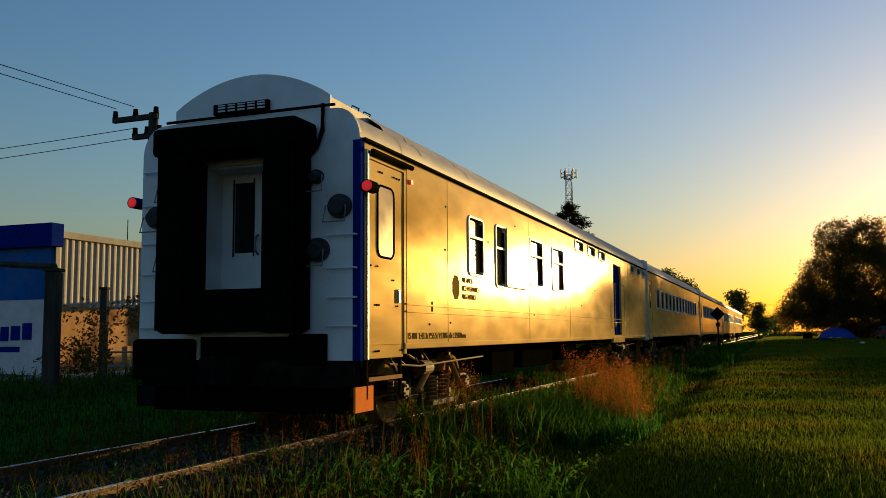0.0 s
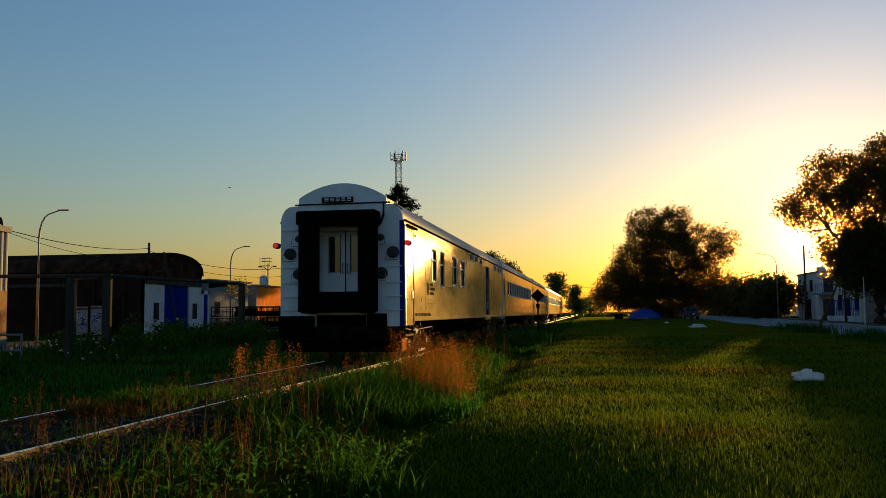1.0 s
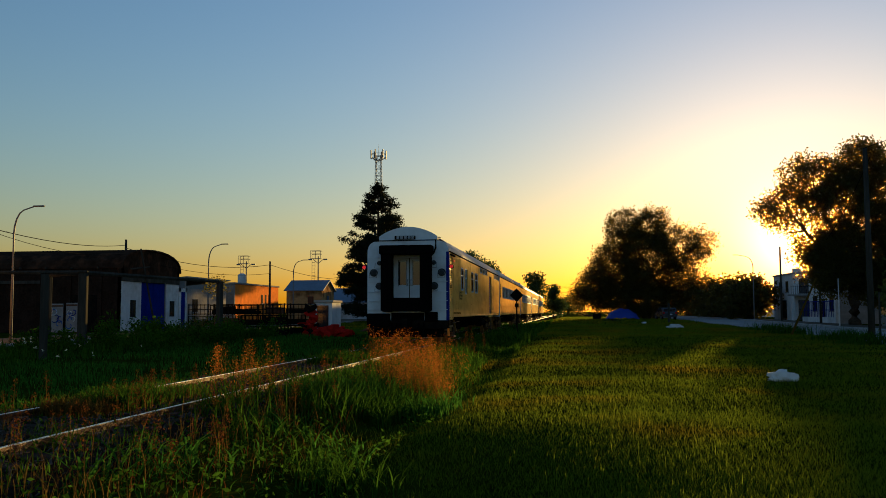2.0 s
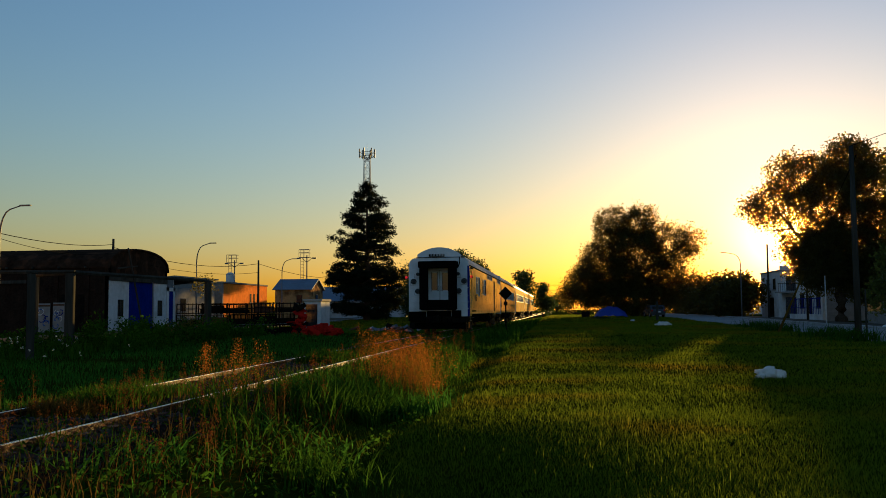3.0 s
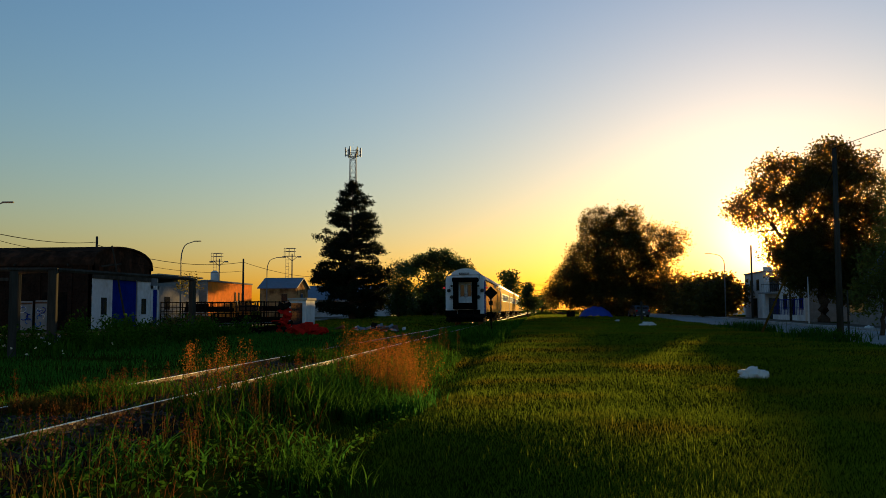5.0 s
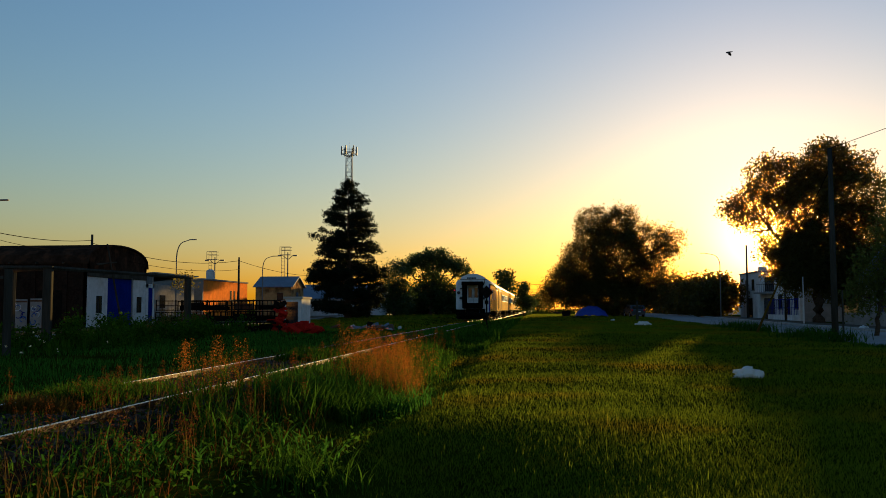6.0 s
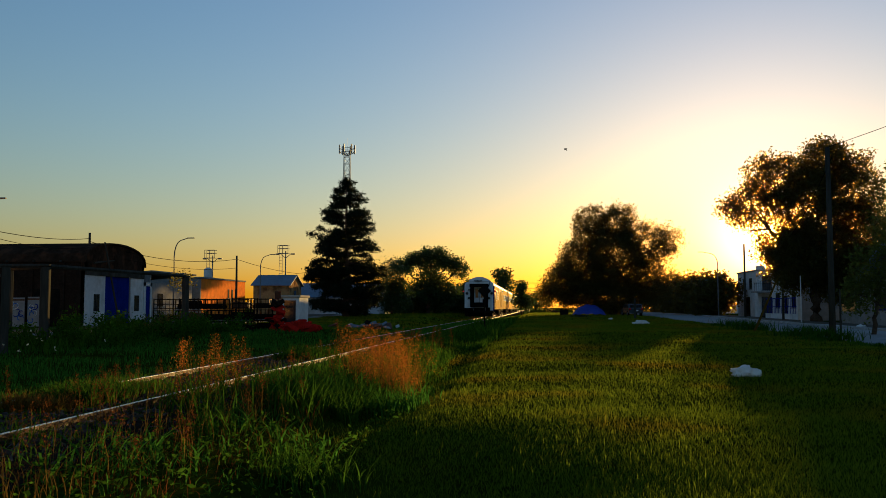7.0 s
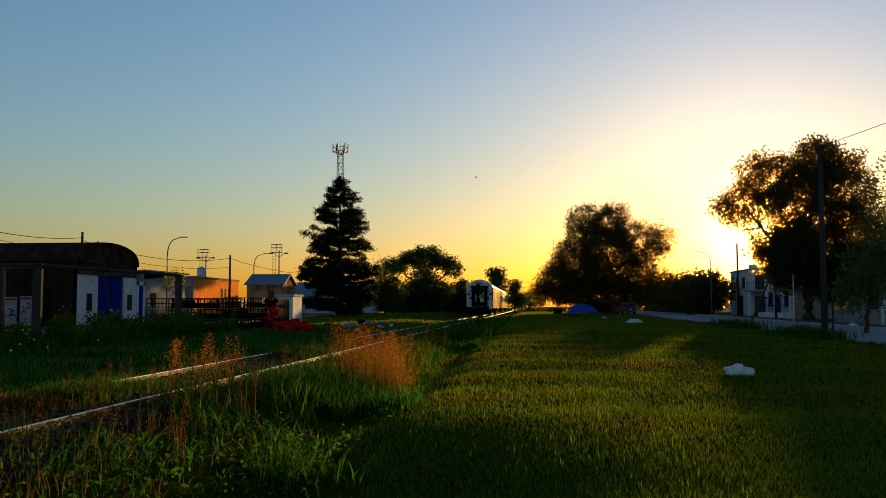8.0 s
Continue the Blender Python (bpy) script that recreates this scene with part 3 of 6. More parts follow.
            x0, x1 = (-1.46, -1.08) if s < 0 else (1.12, 1.48)
            path_tube(bm, [(x0, 0.0, z), (x0, -0.06, z), (x1, -0.06, z), (x1, 0.0, z)], [0.012] * 4, n=6)
            part("rung", bm, "endpaint", c)
    for s in (-1, 1):
        bm = bmesh.new()
        tube(bm, (s * 1.50, 0.05, 3.02), (s * 1.66, 0.05, 3.02), 0.045, n=10)
        tube(bm, (s * 1.63, 0.12, 3.02), (s * 1.63, -0.06, 3.02), 0.075, n=18)
        l = part("tail_lamp", bm, "under" if s > 0 else "blue", c, "round tail lamp on a bracket")
        bm = bmesh.new()
        tube(bm, (s * 1.63, -0.06, 3.02), (s * 1.63, -0.075, 3.02), 0.066, 0.05, n=18)
        part("lens", bm, "redlamp", l, "red glass lens")
    part("end_beam", boxes((-1.45, -0.02, 0.62, 1.45, 0.18, 0.95), bevel=0.02), "under", c)
    part("jumper_box", boxes((-1.52, -0.14, 0.7, -0.64, 0.0, 1.22), bevel=0.05), "black", c, "black rounded box under the end wall")
    part("jumper_box", boxes((0.64, -0.08, 0.9, 1.12, 0.0, 1.27), bevel=0.02), "black", c)
    bm = boxes((-0.16, -0.55, 0.72, 0.16, 0.1, 0.98), (-0.1, -0.75, 0.68, 0.1, -0.5, 1.02), (-0.22, -0.62, 0.74, -0.1, -0.5, 0.96), bevel=0.02)
    part("coupler", bm, "under", c, "heavy dark automatic coupler")
    for x in (-0.55, -0.4, 0.42, 0.6):
        bm = bmesh.new()
        path_tube(bm, [(x, -0.05, 0.85), (x * 1.05, -0.25, 0.62), (x * 1.02, -0.3, 0.45), (x * 0.9, -0.28, 0.38)], [0.025] * 4, n=6)
        part("brake_hose", bm, "black", c)
    # strong orange on this ochre board includes the low sun falling on it
    part("end_step", boxes((1.475, -0.08, 0.34, 1.5, 0.42, 0.64), bevel=0.006), "orange", c, "ochre step board, sunlit orange in its colour")
    part("end_step", boxes((-1.48, -0.06, 0.36, -1.22, 0.03, 0.62), bevel=0.008), "under", c)


def coach(label, last=False, detail=True):
    c = thing("railway_coach", pose(TRACK_X, 0, RAIL_Z), label, "railway coach", "coaches of the train")
    c.scale.x = 1.056
    L = 24.6
    if last:
        right = [(0.22, 1.34, 0.95, 3.42), (3.98, 4.70, 2.23, 3.14), (5.45, 6.0, 2.1, 3.16), (7.75, 8.75, 2.23, 3.14), (9.65, 10.7, 2.23, 3.14),
                 (12.1, 13.05, 3.33, 3.55), (13.7, 14.6, 3.33, 3.55), (15.2, 16.1, 3.33, 3.55), (17.5, 18.9, 1.18, 3.35), (21.0, 21.7, 3.33, 3.55), (22.5, 23.2, 3.33, 3.55), (23.8, 24.4, 3.33, 3.55)]
    else:
        right = [(0.4, 1.3, 1.0, 3.3)] + [(2.6 + k * 1.53, 3.55 + k * 1.53, 2.25, 3.0) for k in range(13)] + [(23.7, 24.6, 1.0, 3.3)]
    for s in (1, -1):
        holes = right if s > 0 else [h for h in right if h[3] < 3.2][:8]
        bm = wall_with_holes(bmesh.new(), s * W2, 0.0, L, 1.13, 3.62, [(h[0], h[1], max(h[2], 1.13), h[3]) if h[2] > 1.13 else (h[0], h[1], 1.13 + 1e-4, h[3]) for h in holes])
        part("body_side", bm, "steel", c, "silver steel body side with dents, sunset gold in its colour")
        for z in (1.56, 1.66):
            part("moulding", boxes((s * W2 - 0.004, 1.4, z - 0.012, s * (W2 + 0.014), L - 0.1, z + 0.012)) if s > 0 else boxes((-W2 - 0.014, 1.4, z - 0.012, -W2 + 0.004, L - 0.1, z + 0.012)), "steel", c)
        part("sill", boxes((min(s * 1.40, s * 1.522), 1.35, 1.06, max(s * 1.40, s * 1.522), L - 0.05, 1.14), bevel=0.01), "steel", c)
        part("gutter", boxes((min(s * 1.50, s * 1.56), 0.06, 3.60, max(s * 1.50, s * 1.56), L, 3.635)), "under", c, "dark rain gutter")
    ro = part("roof", shell(bmesh.new(), 1.25 if last else 0.0, L, 12, part_="roof"), "roof", c, "grey sheet roof with seams", smooth=True)
    if last:
        arc = [(1.05 * (1 - k / 8), 4.22 + 0.35 * (1 - (1 - k / 8) ** 2)) for k in range(9)]
        hood = [(1.05, 3.9)] + arc + [(-x, z) for x, z in arc[::-1][1:]] + [(-1.05, 3.9)]
        part("roof_hood", extrude_profile(bmesh.new(), hood, "y", 0.12, 1.32), "roof", ro, "raised roof box over the end")
        for s in (1, -1):
            sh = [(s * x, z) for x, z in body_outline()[1:8]] + [(s * 1.0, 3.99)]
            bm = bmesh.new()
            rows = [[bm.verts.new((x, y, z)) for x, z in sh] for y in (0.0, 1.3)]
            for k in range(len(sh) - 1):
                bm.faces.new((rows[0][k], rows[0][k + 1], rows[1][k + 1], rows[1][k]))
            part("roof_shoulder", bm, "roof", ro, smooth=True)
        for y in (0.75, 1.1):
            bm = bmesh.new()
            path_tube(bm, [(1.04, y, 4.21), (1.06, y, 4.245), (1.06, y + 0.2, 4.25), (1.04, y + 0.2, 4.21)], [0.009] * 4, n=6)
            part("roof_grip", bm, "under", ro)
    out = body_outline(0.012)[3:-3]
    for y in [2.05 * k for k in range(1, 12)]:
        bm = bmesh.new()
        rows = [[bm.verts.new((x, yy, z)) for x, z in out] for yy in (y, y + 0.05)]
        for k in range(len(out) - 1):
            bm.faces.new((rows[0][k], rows[0][k + 1], rows[1][k + 1], rows[1][k]))
        part("roof_seam", bm, "roof", ro)
    for k in range(6):
        y = 2.2 + k * 4.1
        part("roof_ventilator", boxes((-0.25, y, 4.5, 0.25, y + 0.7, 4.66), bevel=0.05), "roof", ro)
    part("floor_pan", boxes((-1.49, 0.06, 1.08, 1.49, L, 1.2)), "under", c)
    part("far_end_wall", boxes((-W2, L - 0.05, 0.95, W2, L, 4.0)), "endpaint", c)
    if not last:
        part("near_end_wall", boxes((-W2, 0.0, 0.95, W2, 0.05, 4.0)), "endpaint", c)
    part("interior_partition", boxes((-0.04, 0.5, 1.2, 0.04, L - 0.1, 3.9)), "cement", c)
    for h in right:
        ya, yb, za, zb = h
        if zb - za > 1.6:
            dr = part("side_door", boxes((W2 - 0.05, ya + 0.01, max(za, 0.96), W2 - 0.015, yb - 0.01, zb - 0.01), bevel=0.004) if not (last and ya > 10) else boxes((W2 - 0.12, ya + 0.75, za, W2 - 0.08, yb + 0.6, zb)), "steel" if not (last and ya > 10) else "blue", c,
                      "silver steel side door, sunset gold in its colour" if not (last and ya > 10) else "blue sliding door left half open")
            if not (last and ya > 10):
                part("door_window", frame_ring(W2 - 0.015, ya + 0.32, yb - 0.32, 2.24, 3.12, 0.03, 0.012, r=0.09), "black", dr)
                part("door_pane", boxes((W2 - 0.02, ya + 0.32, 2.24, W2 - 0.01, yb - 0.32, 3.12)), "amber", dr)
                part("door_handle", boxes((W2 - 0.02, yb - 0.2, 1.66, W2 + 0.01, yb - 0.14, 1.84), bevel=0.006), "chrome", dr)
        elif zb - za < 0.4:
            add_window(c, 1, ya, yb, za, zb)
        else:
            add_window(c, 1, ya, yb, za, zb, split=(za + zb) / 2 + 0.15 if last else 0)
    for h in right:
        if h[3] - h[2] < 1.6 and h[3] < 3.2:
            add_window(c, -1, *h)
    if last:
        part("corner_strip", boxes((W2 - 0.004, 0.0, 0.95, W2 + 0.008, 0.11, 3.6)), "blue", c, "blue painted corner strip")
        part("door_post", boxes((W2 - 0.01, 0.15, 0.95, W2 + 0.03, 0.2, 3.5), bevel=0.008), "chrome", c)
        bm = bmesh.new()
        path_tube(bm, [(W2 + 0.05, 0.25, 3.50), (W2 + 0.05, 1.5, 3.50)], [0.035, 0.035])
        part("drip_rail", bm, "under", c, "dark rain strip over the door")
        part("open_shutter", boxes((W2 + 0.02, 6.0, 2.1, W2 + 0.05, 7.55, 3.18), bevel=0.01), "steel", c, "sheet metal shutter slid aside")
        part("lower_side", boxes((W2 - 0.03, 0.11, 0.95, W2, 0.22, 1.14)), "steel", c)
        part("lower_side", boxes((W2 - 0.03, 1.34, 1.0, W2, 1.42, 1.14)), "steel", c)
        bm = bmesh.new()
        tube(bm, (W2 + 0.005, 1.55, 3.32), (W2 + 0.03, 1.55, 3.32), 0.035, n=12)
        part("side_marker", bm, "redlamp", c, "small red marker lamp")
        for k, y in enumerate((2.35,)):
            part("label_holder", boxes((W2, y, 1.55, W2 + 0.012, y + 0.12, 1.72), bevel=0.004), "steel", c)
        rv = random.Random(4)
        for y in (1.42, 3.0, 7.68, 11.4, 16.9, 20.4):
            part("panel_seam", boxes((W2 - 0.002, y, 1.14, W2 + 0.004, y + 0.012, 3.6)), "steel", c)
        for k in range(16):
            y, z = rv.uniform(0.3, 1.28), rv.choice((1.05, 1.55, 1.62, 1.95, 2.1, 3.25, 3.3))
            part("bolt", tube(bmesh.new(), (W2 - 0.02, y, z), (W2 + 0.0, y, z), 0.012, n=8), "under", c)
        for k in range(22):
            y, z = rv.uniform(1.6, 16.5), rv.uniform(1.3, 3.3)
            part("bolt", tube(bmesh.new(), (W2 - 0.01, y, z), (W2 + 0.008, y, z), 0.016, n=8), "under", c)
        # emblem and lettering
        bm = bmesh.new()
        ring = [bm.verts.new((W2 + 0.004, 3.36 + 0.17 * math.cos(k * math.tau / 16) * (1 if k % 2 else 0.9), 1.97 + 0.2 * math.sin(k * math.tau / 16) * (1 if k % 2 else 0.93))) for k in range(16)]
        bm.faces.new(ring)
        part("emblem", bm, "print", c, "dark round badge")
        tm = Matrix.Translation((W2 + 0.003, 0, 0)) @ Matrix(((0, 0, 1, 0), (1, 0, 0, 0), (0, 1, 0, 0), (0, 0, 0, 1)))
        for words, y, z, sz in (("200 AÑOS", 3.62, 2.06, 0.12), ("BICENTENARIO", 3.62, 1.93, 0.12), ("ARGENTINO", 3.62, 1.80, 0.12)):
            text_part("lettering", words, sz, Matrix.Translation((0, y, z)) @ tm, "print", c)
        text_part("lettering", "FS 001 T:43.3t P:55.5t V:120Km/h L:25000mm", 0.125, Matrix.Translation((0, 1.45, 1.19)) @ tm, "yellow", c)
        for y in (17.35, 19.05):
            part("grab_rail", path_tube(bmesh.new(), [(W2, y, 1.4), (W2 + 0.07, y, 1.42), (W2 + 0.07, y, 2.75), (W2, y, 2.77)], [0.014] * 4, n=6), "chrome", c)
        part("loading_sill", boxes((W2 - 0.05, 17.2, 0.95, W2 + 0.02, 19.3, 1.12), bevel=0.01), "steel", c)
        rear_end(c)
        st = part("entry_step", boxes((1.18, 0.25, 0.70, 1.5, 1.25, 0.73), (1.2, 0.25, 0.48, 1.48, 1.2, 0.5), (1.46, 0.22, 0.48, 1.5, 0.26, 0.95), (1.46, 1.24, 0.48, 1.5, 1.28, 0.95)), "under", c, "perforated dark entry step")
        part("step_edge", boxes((1.5, 0.25, 0.69, 1.52, 1.25, 0.74)), "plaster", st)
    else:
        bm = boxes((-0.95, -0.62, 1.2, 0.95, 0.02, 3.8), bevel=0.05)
        part("gangway", bm, "black", c, "black rubber gangway bellows")
    bogie(c, 3.4)
    bogie(c, L - 3.4)
    for x0, y0, z0, x1, y1, z1 in ((0.2, 7.0, 0.45, 0.95, 8.6, 1.06), (0.2, 9.4, 0.5, 0.9, 12.2, 1.06), (-1.4, 8.0, 0.45, -0.4, 11.0, 1.06), (0.3, 13.2, 0.55, 1.0, 14.5, 1.06)):
        part("equipment_box", boxes((x0, y0, z0, x1, y1, z1), bevel=0.03), "black", c)
    bm = bmesh.new()
    tube(bm, (1.1, 15.2, 0.7), (1.1, 17.0, 0.7), 0.22, n=16)
    part("air_tank", bm, "under", c, "cylindrical air tank")
    part("truss_beam", boxes((-1.3, 5.5, 0.9, -1.2, 19.5, 1.07), (1.0, 5.5, 0.95, 1.1, 19.5, 1.07)), "under", c)
    wheels = [wheelset(c, y) for y in (2.1, 4.7, L - 4.7, L - 2.1)]
    return c, wheels


COACHES = [coach("silver steel service coach with pale grey end wall and black gangway", last=True)]
for _ in range(4):
    COACHES.append(coach("silver steel passenger coach with a row of dark windows"))


# ---------------------------------------------------------------- trees
def leaf_quads(centres, size, rng, flat=0.0):
    n = len(centres)
    u = rng.normal(size=(n, 3)); u[:, 2] *= 1 - flat; u /= np.linalg.norm(u, axis=1)[:, None]
    v = np.cross(u, rng.normal(size=(n, 3))); v /= np.linalg.norm(v, axis=1)[:, None]
    s = size * (0.6 + 0.8 * rng.random((n, 1)))
    a_, b_ = u * s, v * s * 0.45
    return np.stack([centres - a_, centres + b_, centres + a_, centres - b_], 1)


def crown_points(blobs, rng, per_cluster, spread):
    """Leaf centres in twig clusters, thicker towards the outside of each blob."""
    out = []
    for cx, cy, cz, rx, ry, rz, n in blobs:
        d = rng.normal(size=(n, 3)); d /= np.linalg.norm(d, axis=1)[:, None]
        r = (0.35 + 0.65 * rng.random((n, 1)) ** 0.6) * (1 + 0.16 * np.sin(d[:, :1] * 7 + cx) * np.cos(d[:, 2:] * 6 + cy))
        c = np.array([cx, cy, cz]) + d * r * np.array([rx, ry, rz])
        out.append((c[:, None] + np.clip(rng.normal(0, 1, (n, per_cluster, 3)), -1.7, 1.7) * spread).reshape(-1, 3))
    return np.concatenate(out)


def limb(bm, p, q, r0, r1, rng, n=6):
    p, q = np.array(p, float), np.array(q, float)
    pts = [p + (q - p) * k / n + (rng.normal(0, 0.05, 3) * np.linalg.norm(q - p) * 0.5 * math.sin(math.pi * k / n)) for k in range(n + 1)]
    path_tube(bm, [tuple(t) for t in pts], [r0 + (r1 - r0) * k / n for k in range(n + 1)], n=8)


def tree(x, y, trunk_h, trunk_r, blobs, leaf_size, label, material="leaf", per=14, spread=0.35, seed=1, group="", name="tree", trunks=1):
    """blobs: offsets from the foot (dx, dy, z, rx, ry, rz, clusters)."""
    rng = np.random.default_rng(seed)
    z0 = ground_z(x, y)
    t = thing(name, pose(x, y, z0 - 0.05), label, "tree", group)
    bm = bmesh.new()
    for k in range(trunks):
        ox = (k - (trunks - 1) / 2) * trunk_r * 2.2
        top = (ox * 2 + rng.normal(0, 0.2), rng.normal(0, 0.2), trunk_h)
        limb(bm, (ox, 0, 0), top, trunk_r, trunk_r * 0.6, rng)
        for b in blobs[k::trunks]:
            limb(bm, top, (b[0], b[1], b[2]), trunk_r * 0.5, trunk_r * 0.12, rng)
            for _ in range(5):
                e_ = rng.normal(0, 0.5, 3) * np.array(b[3:6])
                limb(bm, (b[0] * 0.7, b[1] * 0.7, trunk_h + (b[2] - trunk_h) * 0.7), (b[0] + e_[0], b[1] + e_[1], b[2] + e_[2]), trunk_r * 0.16, trunk_r * 0.04, rng, n=4)
    part("trunk", bm, "bark", t, smooth=True)
    pts = crown_points(blobs, rng, per, spread)
    pts[:, 2] = np.maximum(pts[:, 2], 0.3)
    quads("crown", leaf_quads(pts, leaf_size, rng), material, t, "dense uneven crown of small leaves")
    return t


def conifer(x, y, h, r, label, seed=3):
    """Tall whorled conifer with tufted, upswept branches."""
    rng = np.random.default_rng(seed)
    t = thing("conifer_tree", pose(x, y, ground_z(x, y) - 0.05), label, "tree")
    bm = bmesh.new()
    path_tube(bm, [(0, 0, 0), (0.03, 0, h * 0.4), (0, 0.03, h * 0.98)], [0.42, 0.28, 0.04], n=10)
    pts = []
    z = 0.8
    while z < h - 0.3:
        f = z / h
        reach = r * (1 - 0.12 * max(0, 0.3 - f) / 0.3) * (1 - f ** 2.5) ** 0.8 * rng.uniform(0.9, 1.06) + 0.15
        for k in range(int(7 + 4 * (1 - f))):
            an = rng.random() * math.tau
            le = reach * rng.uniform(0.62, 1.12)
            zb = min(max(z + rng.normal(0, 0.32), 0.6), h - 0.4)
            tip = (math.cos(an) * le, math.sin(an) * le, zb + le * rng.uniform(-0.1, 0.3))
            limb(bm, (0, 0, zb), tip, 0.06, 0.015, rng, n=3)
            m = int(40 + 80 * le * (1 + (f < 0.3)))
            s_ = (1 - 0.75 * rng.random(m) ** 1.7)[:, None]
            base = np.array([0, 0, zb]) + (np.array(tip) - np.array([0, 0, zb])) * s_
            pts.append(base + rng.normal(0, 1, (m, 3)) * np.array([0.15, 0.15, 0.15]) * (0.35 + s_ * 0.9))
        z += h * 0.03 * rng.uniform(0.5, 1.5)
    part("trunk", bm, "bark", t)
    quads("crown", leaf_quads(np.concatenate(pts), 0.12, rng), "needle", t, "dark tufted needle branches")
    return t


conifer(-20.9, 95, 15.4, 4.25, "tall dark conifer with tufted branches beside the track")
# wide tree behind the parked car
tree(9.8, 116, 3.0, 0.6, [(-6.2, 0, 4.2, 2.6, 3, 3.2, 220), (-3.6, 0, 6.5, 3.4, 3.6, 4.2, 420), (-2.6, 0, 11.6, 2.6, 2.8, 2.9, 160), (1.0, 1, 12.0, 2.7, 3, 3.0, 180),
                          (0.5, 0, 7.5, 4.2, 4, 4.6, 560), (4.3, 0, 9.2, 3.6, 3.6, 3.5, 170), (6.9, 0, 9.6, 2.3, 2.6, 2.4, 75), (4.6, 0, 4.4, 3.4, 3, 3.2, 210), (-8.2, 0, 2.8, 1.4, 2, 2.0, 70), (-1, 0, 2.6, 6.0, 3, 2.4, 560)],
     0.13, "broad dark evening tree with a rounded crown and several trunks", per=46, spread=0.36, seed=11, trunks=3)
# large tree across the street
tree(21.3, 70, 3.4, 0.5, [(-4.7, 0, 9.0, 2.2, 2.6, 1.7, 133), (-2.7, 0, 11.0, 2.6, 2.8, 2.2, 189), (0.8, 0, 12.0, 2.4, 2.6, 2.1, 186), (-0.2, 0, 8.6, 3.2, 3.4, 3.2, 289), (2.6, 0, 10.4, 2.8, 3, 3.0, 234),
                          (0.2, 0, 5.6, 3.0, 3, 2.6, 266), (3.6, 0, 6.6, 2.8, 3, 2.8, 223), (-2.9, 0, 6.2, 1.7, 2, 1.5, 83), (-1.4, 0, 4.2, 1.9, 2, 2.0, 144), (1.8, 0, 3.4, 2.2, 2, 1.8, 186), (-1.6, 0, 5.0, 2.4, 2, 2.2, 201), (3.4, 0, 4.4, 2.6, 2, 2.2, 232)],
     0.11, "large leafy tree on the pavement against the low sun", per=54, spread=0.30, seed=12)
tree(26.4, 66, 2.6, 0.25, [(0, 0, 10.4, 2.4, 2.4, 2.6, 70), (-1.0, 0, 7.6, 2.2, 2, 2.4, 90), (-1.4, 0, 5.0, 2.2, 2, 2.4, 130), (1.4, 0, 5.6, 2.4, 2.2, 2.4, 100), (0, 0, 2.6, 2.6, 2, 2.0, 140)], 0.13, "slender light green tree in front of a house", "leaf_light", per=12, spread=0.4, seed=13)
tree(15.6, 43, 1.6, 0.12, [(0.2, 0, 3.2, 1.3, 1.1, 1.5, 110), (0.9, 0, 4.6, 1.0, 0.9, 1.3, 70), (-0.3, 0, 2.0, 1.2, 1.0, 1.1, 80), (1.3, 0, 2.6, 1.1, 1.0, 1.3, 70)], 0.09, "young green street tree beside the utility pole", "leaf_light", per=14, spread=0.22, seed=14)
# dark row past the wide tree; last two added to keep sun off the lawn
for k, (x, y, h) in enumerate(((21.0, 160, 7.4), (21.2, 144, 6.8), (21.2, 131, 6.2), (21.4, 120, 5.8), (21.4, 112, 5.4), (20.5, 103.5, 5.0), (29.6, 110, 8.0), (33.4, 106, 7.4))):
    tree(x, y, 1.8, 0.25, [(0, 0, h * 0.55, 2.8, 2.4, h * 0.42, 240), (-1, 0, h * 0.3, 2.4, 2, h * 0.28, 130)], 0.24, "dense dark street tree with a clipped round crown", per=14, spread=0.35, seed=20 + k, group="street trees past the houses")
# trees past the conifer and behind the train
tree(-18.6, 112, 2.0, 0.25, [(0, 0, 5.0, 1.9, 1.9, 2.2, 110), (-0.8, 0, 2.6, 1.6, 1.6, 2.0, 90), (0.9, 0, 2.6, 1.4, 1.4, 2.0, 80)], 0.14, "drooping light green willow", "leaf_dark", per=26, spread=0.4, seed=31, name="willow_tree")
tree(-16.1, 130, 3.0, 0.35, [(0.6, 0, 9.0, 2.4, 2.4, 0.9, 80), (-2.0, 0, 8.3, 1.7, 2.0, 0.8, 50), (-3.6, 0, 7.2, 1.8, 2.2, 1.0, 60), (3.2, 0, 7.8, 1.9, 2.2, 0.9, 60), (4.6, 0, 6.6, 1.6, 2.0, 1.0, 50), (0.6, 0, 7.6, 2.4, 2.4, 0.9, 60), (-1, 0, 3.2, 3.0, 2.4, 2.4, 130), (2.2, 0, 3.2, 2.6, 2.4, 2.2, 120), (0.5, 0, 5.6, 2.2, 2.2, 1.6, 60)],
     0.17, "airy tree with layered foliage beside the track", "leaf_dark", per=30, spread=0.34, seed=32)
tree(-8.2, 215, 3.4, 0.35, [(-0.3, 0, 9.3, 2.4, 3, 1.4, 60), (0.8, 0, 6.8, 2.2, 3, 1.8, 60), (-1.5, 0, 5.0, 2.2, 3, 2.0, 70)], 0.36, "far roadside tree with a flat top", "leaf_dark", per=12, spread=0.6, seed=33)
